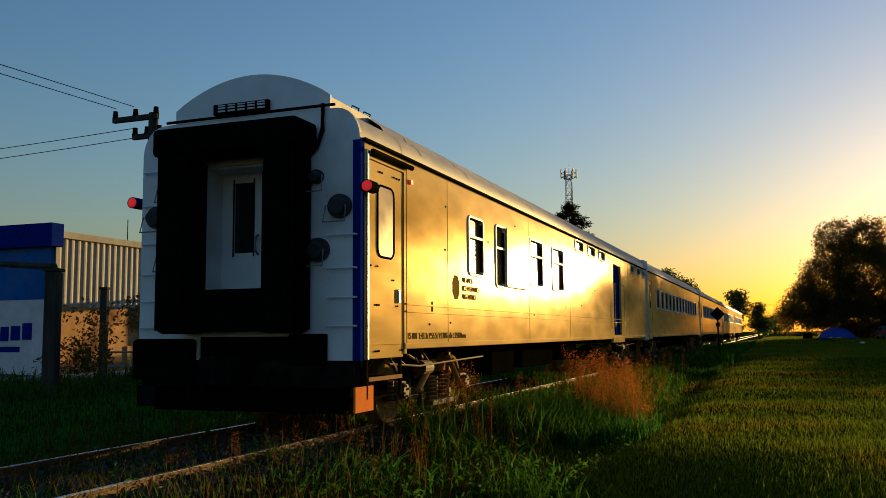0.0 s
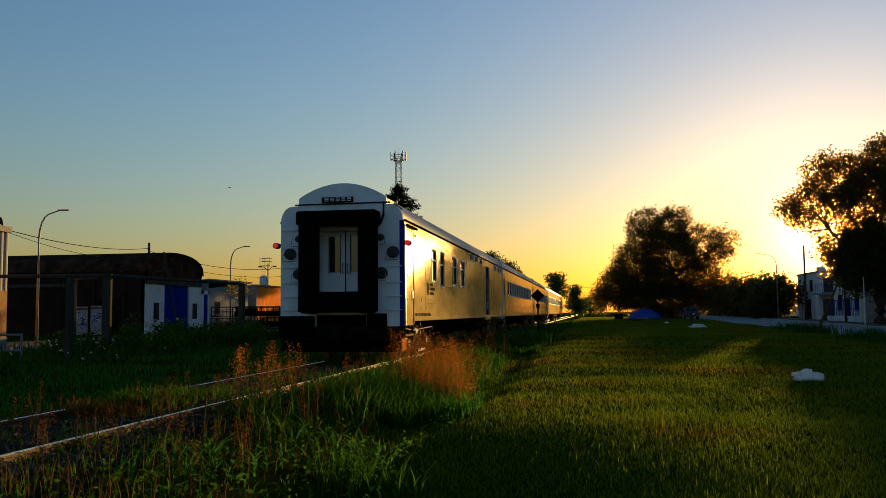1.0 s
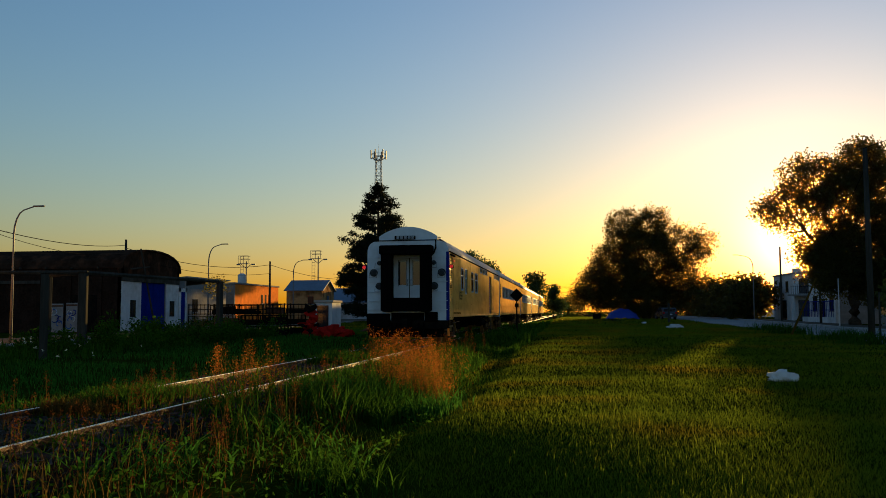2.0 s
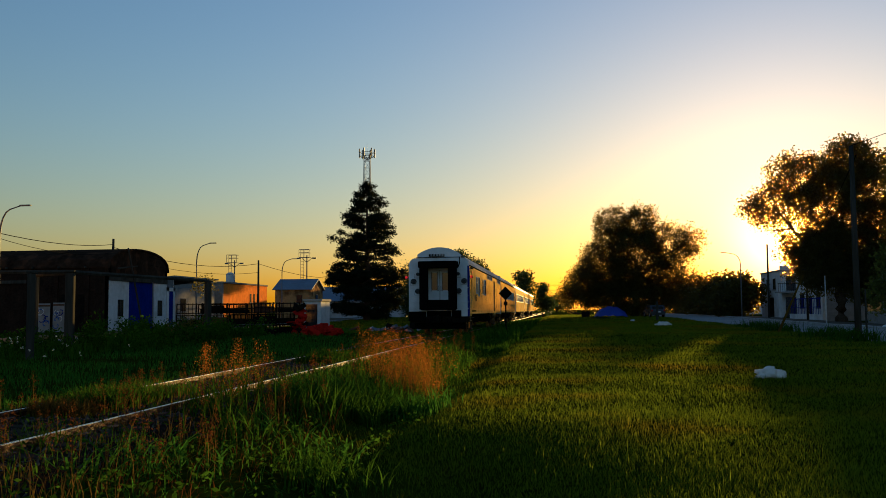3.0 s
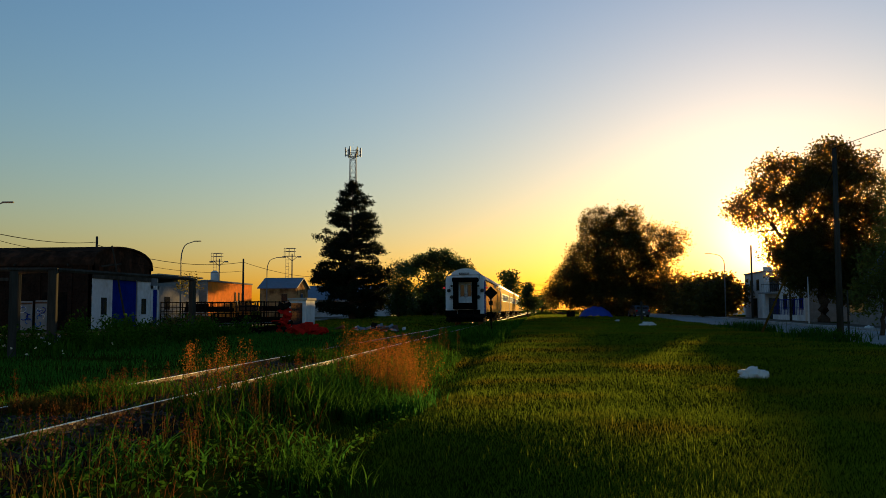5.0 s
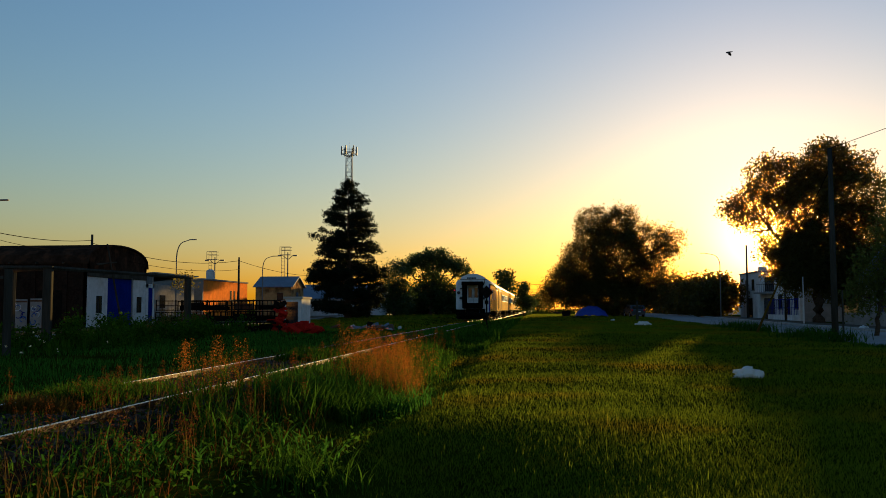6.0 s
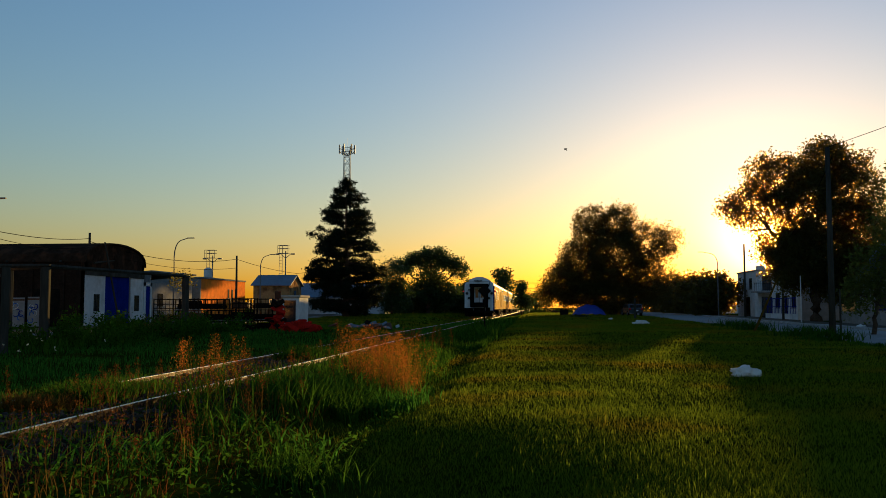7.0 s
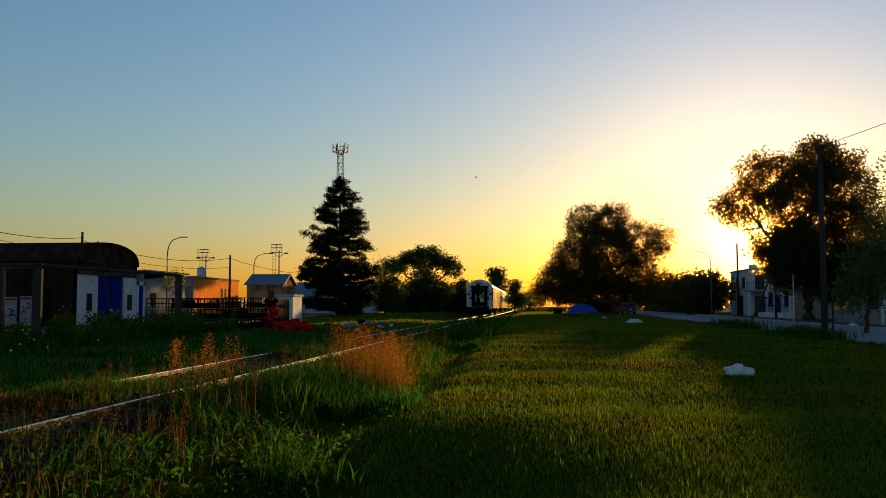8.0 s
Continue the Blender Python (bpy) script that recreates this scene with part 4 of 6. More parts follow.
for k, (x, y, h) in enumerate(((-18.4, 133, 4.2), (-15.6, 136, 4.6), (-12.9, 138, 4.4), (-11.0, 141, 5.2), (-20.6, 127, 3.2))):
    tree(x, y, 0.8, 0.14, [(0, 0, h * 0.58, 1.9, 1.7, h * 0.42, 210), (0.5, 0, h * 0.28, 2.0, 1.7, h * 0.28, 150)], 0.17, "dense dark shrub in the row behind the track", "leaf_dark", per=22, spread=0.3, seed=50 + k, group="shrubs behind the track", name="shrub_tree")
tree(-2.5, 148, 1.6, 0.16, [(0, 0, 4.6, 1.1, 1.4, 1.1, 60), (-0.4, 0, 2.8, 1.1, 1.4, 1.6, 90), (0.8, 0, 2.2, 1.0, 1.4, 1.6, 70)], 0.16, "bushy dark tree close beside the track", "leaf_dark", per=20, spread=0.3, seed=35)
tree(-0.4, 330, 2.5, 0.4, [(0, 0, 3.8, 4.2, 4, 2.8, 120), (-4, 0, 2.8, 3, 3, 2.0, 60)], 0.5, "distant round tree in the evening haze", "leaf_light", per=10, spread=0.8, seed=34)


def far_woods():
    rng = np.random.default_rng(40)
    pts = []
    for k in range(90):
        x = rng.uniform(-420, 420); y = rng.uniform(420, 600)
        if -16 < x < 18:
            continue
        n = 210
        d = rng.normal(size=(n, 3)); d /= np.linalg.norm(d, axis=1)[:, None]
        pts.append(np.array([x, y, 3.4]) + d * np.array([9, 5, rng.uniform(2.0, 4.2)]) * rng.random((n, 1)) ** 0.4)
    quads("far_woods", leaf_quads(np.concatenate(pts), 1.0, rng), "leaf", None, "low dark woods on the horizon", "stuff")["category"] = "woods"


far_woods()


# ---------------------------------------------------------------- buildings of the west street
def corrugated(bm, x, y0, y1, z0, z1, pitch=0.32, depth=0.035, axis="y"):
    n = max(2, int((y1 - y0) / pitch * 4))
    prof = (0, 0, 1, 1)
    cols = []
    for k in range(n + 1):
        d = depth * prof[k % 4]
        u = y0 + (y1 - y0) * k / n
        p = (x + d, u) if axis == "y" else (u, x - d)
        cols.append((bm.verts.new((*p, z0)), bm.verts.new((*p, z1))))
    for (a_, b_), (c_, d_) in zip(cols, cols[1:]):
        bm.faces.new((a_, c_, d_, b_))
    bmesh.ops.recalc_face_normals(bm, faces=bm.faces)
    return bm


def warehouse():
    z = ground_z(-25, 30)
    w = thing("warehouse", pose(-24.5, 24.8, z), "warehouse with corrugated upper wall, stained masonry below and a blue fascia", "warehouse")
    H = 5.05 + 0.3 - z
    part("wall", boxes((-0.2, 0.0, -0.3, 0.0, 9.0, 2.55), (-12, 8.8, -0.3, -0.2, 9.0, H - 0.1), (-12, 0.2, 0, -11.8, 8.8, H - 0.1)), "plaster", w, "stained ochre plaster wall")
    part("cladding", corrugated(bmesh.new(), -0.02, 0.0, 9.0, 2.5, H - 0.12), "tin", w, "pale corrugated metal cladding")
    part("cladding_back", boxes((-0.2, 0, 2.5, -0.05, 8.99, H - 0.1)), "tin", w)
    part("eaves_trim", boxes((-0.25, 0.0, H - 0.14, 0.12, 9.05, H + 0.1), bevel=0.01), "tin", w)
    part("roof", boxes((-12, 0, H, -0.2, 9.0, H + 0.06)), "tin", w)
    part("downpipe", boxes((0.02, 5.55, 1.0, 0.10, 5.63, H - 0.15)), "galv", w)
    part("corner_trim", boxes((0.0, -0.02, 0, 0.08, 0.1, H)), "galv", w)
    part("dado", boxes((0.0, 6.2, -0.3, 0.05, 9.0, 0.55)), "bluegrey", w, "grey-blue painted base")
    part("aerial", tube(bmesh.new(), (-1.2, 5.2, H), (-1.2, 5.2, H + 1.2), 0.02, n=5), "wire", w)
    for y in (1.9, 3.9):
        part("base_pier", boxes((0.0, y, -0.3, 0.06, y + 0.3, 1.0)), "plaster", w)
    f = part("front_wall", boxes((-12, -0.2, -0.3, 0.0, 0.0, 2.75)), "white", w, "whitewashed front wall")
    part("front_band", boxes((-12, -0.21, 2.75, 0.0, 0.0, H - 0.5)), "skyblue", w, "pale blue painted band")
    part("fascia", boxes((-12, -0.45, H - 0.5, 0.25, 0.15, H + 0.35), bevel=0.02), "blue", w, "deep blue fascia")
    # illegible brand lettering as bars
    for k, (x0, x1, z0, z1) in enumerate(((-2.9, -2.35, 1.2, 1.75), (-2.25, -1.85, 1.25, 1.78), (-1.75, -1.3, 1.28, 1.8), (-1.2, -0.75, 1.3, 1.9), (-2.3, -1.3, 0.85, 1.05))):
        part("painted_bar", boxes((x0, -0.215, z0, x1, -0.2, z1)), "blue", f, "blue painted bar")
    # round painted mark
    bm = bmesh.new()
    for k in range(28):
        a0, a1 = k * math.tau / 28, (k + 1) * math.tau / 28
        bm.faces.new([bm.verts.new((0.006, 7.2 + r_ * math.cos(t_), 1.25 + r_ * math.sin(t_))) for r_, t_ in ((0.5, a0), (0.5, a1), (0.4, a1), (0.4, a0))])
    for y0, z0, y1, z1 in ((7.0, 1.0, 7.08, 1.5), (7.08, 1.42, 7.35, 1.5), (7.08, 1.2, 7.3, 1.28), (7.08, 1.0, 7.35, 1.08)):
        bm.faces.new([bm.verts.new((0.006, *p)) for p in ((y0, z0), (y1, z0), (y1, z1), (y0, z1))])
    part("painted_mark", bm, "red", w, "faded red painted ring with a letter E")


def old_shed():
    z = ground_z(-33, 60)
    s = thing("old_shed", pose(-30.7, 57.0, z), "dark old brick shed with a bowed roof and a blue gate", "shed")
    D = 9.0
    arc = [(D / 2 - D / 2 * math.cos(radians(a_)) * 1.03, 4.55 + 1.45 * math.sin(radians(a_)) ** 0.8) for a_ in range(0, 181, 15)]
    part("long_wall", boxes((-13.5, 0.0, -0.3, 0.0, 0.3, 4.6)), "brick", s, "blackened brick long wall")
    part("long_wall", boxes((-13.5, D - 0.3, -0.3, 0, D, 4.6)), "brick", s, "blackened brick long wall")
    ro = bmesh.new()
    extrude_profile(ro, arc + [(y, zz - 0.12) for y, zz in arc[::-1]], "x", -13.6, 0.15)
    part("roof", ro, "darktin", s, "rusted bowed sheet roof")
    part("gable", extrude_profile(bmesh.new(), [(0.0, 3.9)] + [(y, zz - 0.13) for y, zz in arc] + [(D, 3.9)], "x", -0.25, 0.0), "darktin", s, "rusty sheet gable")
    for y0, y1 in ((0.0, 2.85), (6.85, D)):
        part("gate_wall", boxes((-0.28, y0, -0.3, 0.02, y1, 3.55)), "white", s, "flaking whitewashed wall")
    part("lintel", boxes((-0.3, 0.0, 3.55, 0.1, D, 3.9), bevel=0.02), "wood", s)
    for k in range(2):
        g = part("gate_leaf", boxes((-0.12, 2.87 + k * 2.0, 0.02, -0.05, 4.84 + k * 2.0, 3.54), bevel=0.01), "blue", s, "blue sheet metal gate leaf")
        for j in range(0, 5, 2):
            part("gate_rib", boxes((-0.05, 2.95 + k * 2.0 + j * 0.44, 0.05, -0.042, 3.0 + k * 2.0 + j * 0.44, 3.5)), "blue", g)
    for y in (1.25, 7.45):
        part("window", boxes((0.02, y, 1.05, 0.035, y + 0.8, 2.25)), "glass", s)
        part("window_bars", boxes(*[(0.035, y + 0.1 + j * 0.2, 1.05, 0.05, y + 0.13 + j * 0.2, 2.25) for j in range(4)]), "wood", s)
    for x0, x1, z1, y0 in ((-5.4, -4.15, 2.0, -0.25), (-3.95, -3.1, 2.05, -0.22)):
        sheet = part("leaning_sheet", boxes((x0, y0, 0, x1, y0 + 0.05, z1), bevel=0.008), "cement", s, "pale board covered in blue graffiti")
        rs = random.Random(int(x0 * 10))
        part("board_edge", boxes((x0, y0 - 0.012, z1 - 0.22, x1, y0 - 0.002, z1 - 0.1)), "rust", sheet)
        for k in range(7):
            cx, cz, r_ = rs.uniform(x0 + 0.2, x1 - 0.2), rs.uniform(0.45, 1.55), rs.uniform(0.12, 0.3)
            turns = rs.uniform(3.0, 6.0)
            pts = [(cx + r_ * math.cos(turns * j / 9 + k), y0 - 0.006, cz + r_ * (1.2 - 0.06 * j) * math.sin(turns * j / 9 + k)) for j in range(10)]
            part("painted_scrawl", path_tube(bmesh.new(), pts, [0.03] * 10, n=4), ("skyblue", "blue", "white")[k % 3], sheet, "looping painted scrawl")
    part("leaning_board", boxes((-5.85, -0.3, 0, -5.6, -0.24, 2.05), bevel=0.01), "orange", s)
    for k in range(6):
        part("buttress", boxes((-13.2 + k * 2.3, -0.12, 0, -12.9 + k * 2.3, 0.0, 4.4), bevel=0.02), "brick", s)
    for k in range(7):
        part("roof_batten", boxes((-13.4 + k * 1.95, -0.3, 4.42, -13.3 + k * 1.95, 0.1, 4.55)), "wood", s)
    part("hanging_board", boxes((-12.6, -0.2, 3.4, -6.0, -0.14, 3.62), bevel=0.01), "wood", s)
    part("boarded_opening", boxes((-3.6, -0.1, 0.1, -1.6, -0.02, 2.6), bevel=0.02), "under", s)
    part("brace_pole", tube(bmesh.new(), (0.9, 3.4, 0), (0.5, 1.7, 5.9), 0.08, 0.06, n=7), "wood", s)
    part("brace_pole", tube(bmesh.new(), (0.5, 5.6, 0), (0.5, 5.6, 3.6), 0.045, 0.035, n=7), "galv", s)
    part("brace_pole", tube(bmesh.new(), (0.35, 0.6, 4.4), (0.35, 3.4, 4.7), 0.07, 0.05, n=7), "wood", s)
    part("side_door", boxes((-0.1, D + 0.4, 0, 0.0, D + 1.2, 3.0)), "blue", s)
    part("side_frame", boxes((-0.15, D, 0, 0.05, D + 0.4, 3.3), (-0.15, D + 1.2, 0, 0.05, D + 1.45, 3.3), (-0.15, D, 3.0, 0.05, D + 1.45, 3.3)), "white", s)


def simple_house(name, x, y, dx, dy, h, wall, label, roof="flat", roof_mat="cement", windows=(), side_mat=None, doors=()):
    """House with its corner at x, y; windows: (face, u0, u1, z0, z1) on the faces 'w', 'e', 's'."""
    o = thing(name, pose(x, y, ground_z(x + dx / 2, y + dy / 2) - 0.1), label, "house")
    t = 0.25
    part("wall", boxes((0, 0, 0, dx, t, h)), side_mat or wall, o)
    part("wall", boxes((0, dy - t, 0, dx, dy, h)), wall, o)
    part("wall", boxes((0, t, 0, t, dy - t, h)), wall, o)
    part("wall", boxes((dx - t, t, 0, dx, dy - t, h)), wall, o)
    if roof == "flat":
        part("roof", boxes((-0.1, -0.1, h, dx + 0.1, dy + 0.1, h + 0.16), bevel=0.02), roof_mat, o)
    elif roof == "mono":
        part("roof", extrude_profile(bmesh.new(), [(-0.3, h), (dx + 0.3, h + 0.9), (dx + 0.3, h + 1.0), (-0.3, h + 0.1)], "y", -0.3, dy + 0.3), roof_mat, o)
        part("gable", extrude_profile(bmesh.new(), [(0, h), (dx, h), (dx, h + 0.85)], "y", 0, t), wall, o)
    else:
        ridge = h + dy * 0.22
        part("roof", extrude_profile(bmesh.new(), [(-0.3, h - 0.1), (dy / 2, ridge), (dy + 0.3, h - 0.1), (dy + 0.3, h), (dy / 2, ridge + 0.12), (-0.3, h)], "x", -0.3, dx + 0.3), roof_mat, o)
        part("gable", extrude_profile(bmesh.new(), [(0, h), (dy, h), (dy / 2, ridge)], "x", dx - t, dx), wall, o)
    for face, u0, u1, z0, z1 in windows:
        d = {"s": (u0, -0.03, z0, u1, 0.03, z1), "e": (dx - 0.03, u0, z0, dx + 0.03, u1, z1), "w": (-0.03, u0, z0, 0.03, u1, z1)}[face]
        wi = part("window", boxes(d, bevel=0.008), "glass", o)
        g = {"s": (u0 - 0.08, -0.08, z0 - 0.1, u1 + 0.08, 0.0, z0), "e": (dx, u0 - 0.08, z0 - 0.1, dx + 0.08, u1 + 0.08, z0), "w": (-0.08, u0 - 0.08, z0 - 0.1, 0, u1 + 0.08, z0)}[face]
        part("sill", boxes(g), "cement", wi)
    return o


warehouse()
old_shed()
simple_house("orange_house", -40, 81, 8, 13, 4.0, "orange", "low orange rendered house with small windows lit by the evening sun", windows=[("e", 7.6, 8.0, 2.2, 3.1), ("e", 8.7, 9.1, 2.2, 3.1), ("e", 9.8, 10.2, 2.2, 3.1)], side_mat="cement")
simple_house("yard_house", -41, 70, 9, 9, 3.4, "cement", "grey cement outbuilding with a sheet roof", roof="mono", roof_mat="tin", windows=[("e", 1.5, 2.6, 1.4, 2.5)])
simple_house("gabled_house", -37.0, 112, 4.8, 6, 4.0, "plaster", "small ochre house with a blue-grey gable roof", roof="gable", roof_mat="bluegrey", windows=[("e", 2.4, 3.4, 1.9, 3.3), ("s", 2.9, 3.7, 2.2, 3.2)])
simple_house("low_house", -34, 122, 12, 9, 2.5, "white", "low white house with a blue-grey roof", roof="gable", roof_mat="bluegrey", windows=[("e", 2, 3.4, 1.2, 2.6)])
simple_house("white_hut", -17.7, 60, 1.2, 2.4, 2.1, "white", "small pale hut with a flat sheet roof and a barred opening", roof="flat", roof_mat="tin", windows=[("s", 0.1, 0.95, 0.3, 1.9)])
simple_house("long_store", -50, 104, 9, 8, 3.0, "cement", "grey store with a sloping sheet roof", roof="mono", roof_mat="tin")


def water_tank():
    t = thing("water_tank", pose(-32.7, 84.8, ground_z(-34, 86) + 4.08), "pale round water tank on the house roof", "water tank")
    bm = bmesh.new()
    tube(bm, (0, 0, 0), (0, 0, 0.85), 0.42, 0.42, n=20); tube(bm, (0, 0, 0.85), (0, 0, 1.0), 0.42, 0.18, n=20)
    part("drum", bm, "white", t)
    part("stand", boxes((-0.5, -0.5, -0.1, 0.5, 0.5, 0.02)), "cement", t)


water_tank()


def street_lamp(x, y, h, arm, side=1):
    t = thing("street_lamp", pose(x, y, ground_z(x, y)), "slim pale street lamp with a curved arm", "street lamp", "street lamps")
    bm = bmesh.new()
    pts = [(0, 0, 0), (0, 0, h * 0.5), (0, 0, h - 1.3)] + [(side * arm * 0.55 * (1 - math.cos(radians(a_))), 0, h - 1.3 + 1.15 * math.sin(radians(a_))) for a_ in (20, 40, 60, 80)] + [(side * arm, 0, h)]
    path_tube(bm, pts, [0.07, 0.055, 0.048, 0.044, 0.04, 0.036, 0.032, 0.03], n=8)
    part("pole", bm, "galv", t, smooth=True)
    part("lamp_head", boxes((min(side * (arm - 0.05), side * (arm + 0.5)), -0.08, h - 0.03, max(side * (arm - 0.05), side * (arm + 0.5)), 0.08, h + 0.04), bevel=0.03), "galv", t)


for x, y in ((-25.4, 37.2), (-26.0, 60.8), (-26.9, 83.5)):
    street_lamp(x, y, 6.3, 1.0)
street_lamp(20.0, 100, 7.2, 1.6, side=-1)


def utility_pole(x, y, h, r, label, arms=(), lean=0.0):
    t = thing("utility_pole", pose(x, y, ground_z(x, y), 0, lean, 0), label, "utility pole")
    bm = bmesh.new()
    path_tube(bm, [(0, 0, -0.1), (0, 0, h * 0.5), (0, 0, h)], [r, r * 0.85, r * 0.65], n=10)
    part("post", bm, "wood", t, smooth=True)
    for z, x0, x1 in arms:
        ar = part("crossarm", boxes((x0, -0.16, z - 0.08, x1, -0.02, z + 0.1), bevel=0.01), "wood", t)
        for k in range(3):
            u = x0 + 0.08 + (x1 - x0 - 0.16) * k / 2
            bm = bmesh.new()
            for j in range(3):
                tube(bm, (u, -0.09, z + 0.1 + j * 0.08), (u, -0.09, z + 0.17 + j * 0.08), 0.11 - j * 0.015, 0.08, n=10)
            part("insulator", bm, "under", ar, "dark ceramic insulator")
    return t


utility_pole(-19.35, 23.7, 9.0, 0.24, "tall dark timber utility pole with crossarms and insulators", arms=((8.85, -1.6, 0.25), (8.2, -0.75, 0.4)))
utility_pole(12.7, 39.6, 8.4, 0.15, "bare timber utility pole at the edge of the street")
utility_pole(-31.6, 59.2, 6.6, 0.12, "thin timber pole beside the old shed")
utility_pole(-27.2, 77.5, 5.9, 0.12, "thin timber street pole")
utility_pole(-30.4, 128, 7.0, 0.14, "thin timber street pole")
utility_pole(20.6, 90, 7.4, 0.12, "thin timber street pole")
utility_pole(21.0, 78, 6.6, 0.11, "thin timber street pole")


def wire(pts, label, r=0.012, sag=0.4):
    bm = bmesh.new()
    for p, q in zip(pts, pts[1:]):
        p, q = Vector(p), Vector(q)
        n = 10
        path_tube(bm, [tuple(p.lerp(q, k / n) - Vector((0, 0, sag * 4 * (k / n) * (1 - k / n)))) for k in range(n + 1)], [r] * (n + 1), n=5)
    tagged(part("cable", bm, "wire"), label, "cable", "overhead cables")


for dx in (-1.5, -0.75):
    wire([(-19.35 + dx, 23.6, 9.35), (-19.9 + dx, -30, 9.6)], "thin overhead cable on the timber pole", 0.014, 0.35)
for dx, z in ((-0.6, 8.6), (0.2, 8.3)):
    wire([(-19.35 + dx, 23.6, z), (-58, 25.5 + dx, z + 0.4)], "thin overhead cable on the timber pole", 0.014, 0.4)
wire([(-24.5, 33.8, 5.3), (-31.6, 59.2, 6.5)], "thin overhead cable along the street", 0.02, 0.35)
wire([(-24.5, 33.8, 5.2), (-31.6, 59.2, 5.9)], "thin overhead cable along the street", 0.014, 0.5)
wire([(-31.6, 59.2, 6.3), (-27.2, 77.5, 6.0), (-30.4, 128, 6.8)], "thin overhead cable along the street", 0.022, 0.7)
wire([(-31.6, 59.2, 5.7), (-27.2, 77.5, 5.2)], "thin overhead cable along the street", 0.016, 0.6)
wire([(12.7, 39.6, 8.6), (24.5, 42, 13.2)], "thin overhead cable rising from the timber pole", 0.014, 0.1)
wire([(20.6, 90, 7.6), (21.0, 78, 6.9), (12.9, 39.6, 8.2)], "thin overhead cable over the street", 0.014, 0.5)
utility_pole(-20, 300, 10.2, 0.16, "far thin timber pole beside the track")
utility_pole(30, 300, 10.0, 0.16, "far thin timber pole beside the track")
wire([(-20, 300, 10.5), (30, 300, 10.2)], "far overhead cable across the track", 0.06, 0.5)
wire([(-20, 300, 8.6), (30, 300, 8.3)], "far overhead cable across the track", 0.06, 0.5)


def old_post(x, y, h, w, label, lean=0.0):
    t = thing("timber_post", pose(x, y, ground_z(x, y) - 0.1, lean, 0, random.uniform(-20, 20)), label, "post", "old fence posts")
    part("post", boxes((-w / 2, -w / 2, 0, w / 2, w / 2, h), bevel=w * 0.15), "wood", t)
    part("post_cap", boxes((-w / 2 - 0.03, -w / 2 - 0.03, h, w / 2 + 0.03, w / 2 + 0.03, h + 0.08), bevel=0.015), "wood", t)
    return t


for x, y, h, w in ((-17.0, 17.2, 3.3, 0.34), (-20.2, 22.6, 3.1, 0.22), (-20.0, 34.0, 3.2, 0.34), (-17.0, 26.6, 2.9, 0.2), (-16.6, 40.2, 2.9, 0.26), (-22.8, 36.0, 3.1, 0.2)):
    old_post(x, y, h, w, "weathered square timber post standing in tall weeds")
for p, q in (((-17.0, 17.2, 3.35), (-23.5, 19.5, 3.9)), ((-20.0, 34.0, 3.3), (-16.6, 40.2, 3.1)), ((-20.0, 34.0, 3.3), (-24.5, 33.0, 3.3)), ((-22.8, 36.0, 3.3), (-20, 34, 3.25))):
    bm = bmesh.new()
    path_tube(bm, [p, q], [0.1, 0.08], n=6)
    tagged(part("timber_beam", bm, "wood"), "weathered timber beam resting on the posts", "beam")


def guard_rail():
    t = thing("street_barrier", pose(-19.9, 25.2, ground_z(-20, 25)), "low dark metal barrier beside the street", "barrier")
    bm = bmesh.new()
    for z in (0.45, 0.95):
        tube(bm, (-2.6, 0, z), (1.9, 0.4, z), 0.04, n=6)
    for k in range(4):
        tube(bm, (-2.6 + k * 1.5, 0.13 * k, 0), (-2.6 + k * 1.5, 0.13 * k, 0.98), 0.04, n=6)
    part("rail", bm, "galv", t)


guard_rail()


def crate_stack(x, y, nx, nz, seed):
    """Open metal cage crates, stacked."""
    rng = random.Random(seed)
    t = thing("metal_rack", pose(x, y, ground_z(x, y), 0, 0, rng.uniform(-6, 6)), "rusty open metal racks stacked in the yard", "metal rack", "racks in the yard")
    for k in range(nx):
        for j in range(nz):
            bm = bmesh.new()
            x0, z0, w, d, h = k * 1.15 + rng.uniform(-0.05, 0.05), j * 0.62, 1.08, 0.9, 0.6
            for cx, cy in ((x0, 0), (x0 + w, 0), (x0, d), (x0 + w, d)):
                box(bm, cx - 0.025, cy - 0.025, z0, cx + 0.025, cy + 0.025, z0 + h)
            for z in (z0 + 0.06, z0 + 0.3, z0 + h - 0.04):
                for yy in (0, d):
                    box(bm, x0, yy - 0.015, z - 0.02, x0 + w, yy + 0.015, z + 0.02)
                for xx in (x0, x0 + w):
                    box(bm, xx - 0.015, 0, z - 0.02, xx + 0.015, d, z + 0.02)
            for q in range(4):
                box(bm, x0 + w * (q + 1) / 5 - 0.01, -0.01, z0, x0 + w * (q + 1) / 5 + 0.01, 0.01, z0 + h)
            if rng.random() < 0.9:
                box(bm, x0 + 0.08, 0.08, z0 + 0.06, x0 + w - 0.08, d - 0.08, z0 + rng.uniform(0.2, 0.5))
            part("cage", bm, "rust" if rng.random() < 0.15 else "under", t)


for k in range(4):
    crate_stack(-20.6 + k * 1.35, 45.6 + 0.35 * k, 1, 3 if k != 2 else 2, k)
    crate_stack(-19.9 + k * 1.35, 47.4 + 0.3 * k, 1, 3, 10 + k)
    crate_stack(-20.9 + k * 1.4, 49.2 + 0.3 * k, 1, 3, 20 + k)


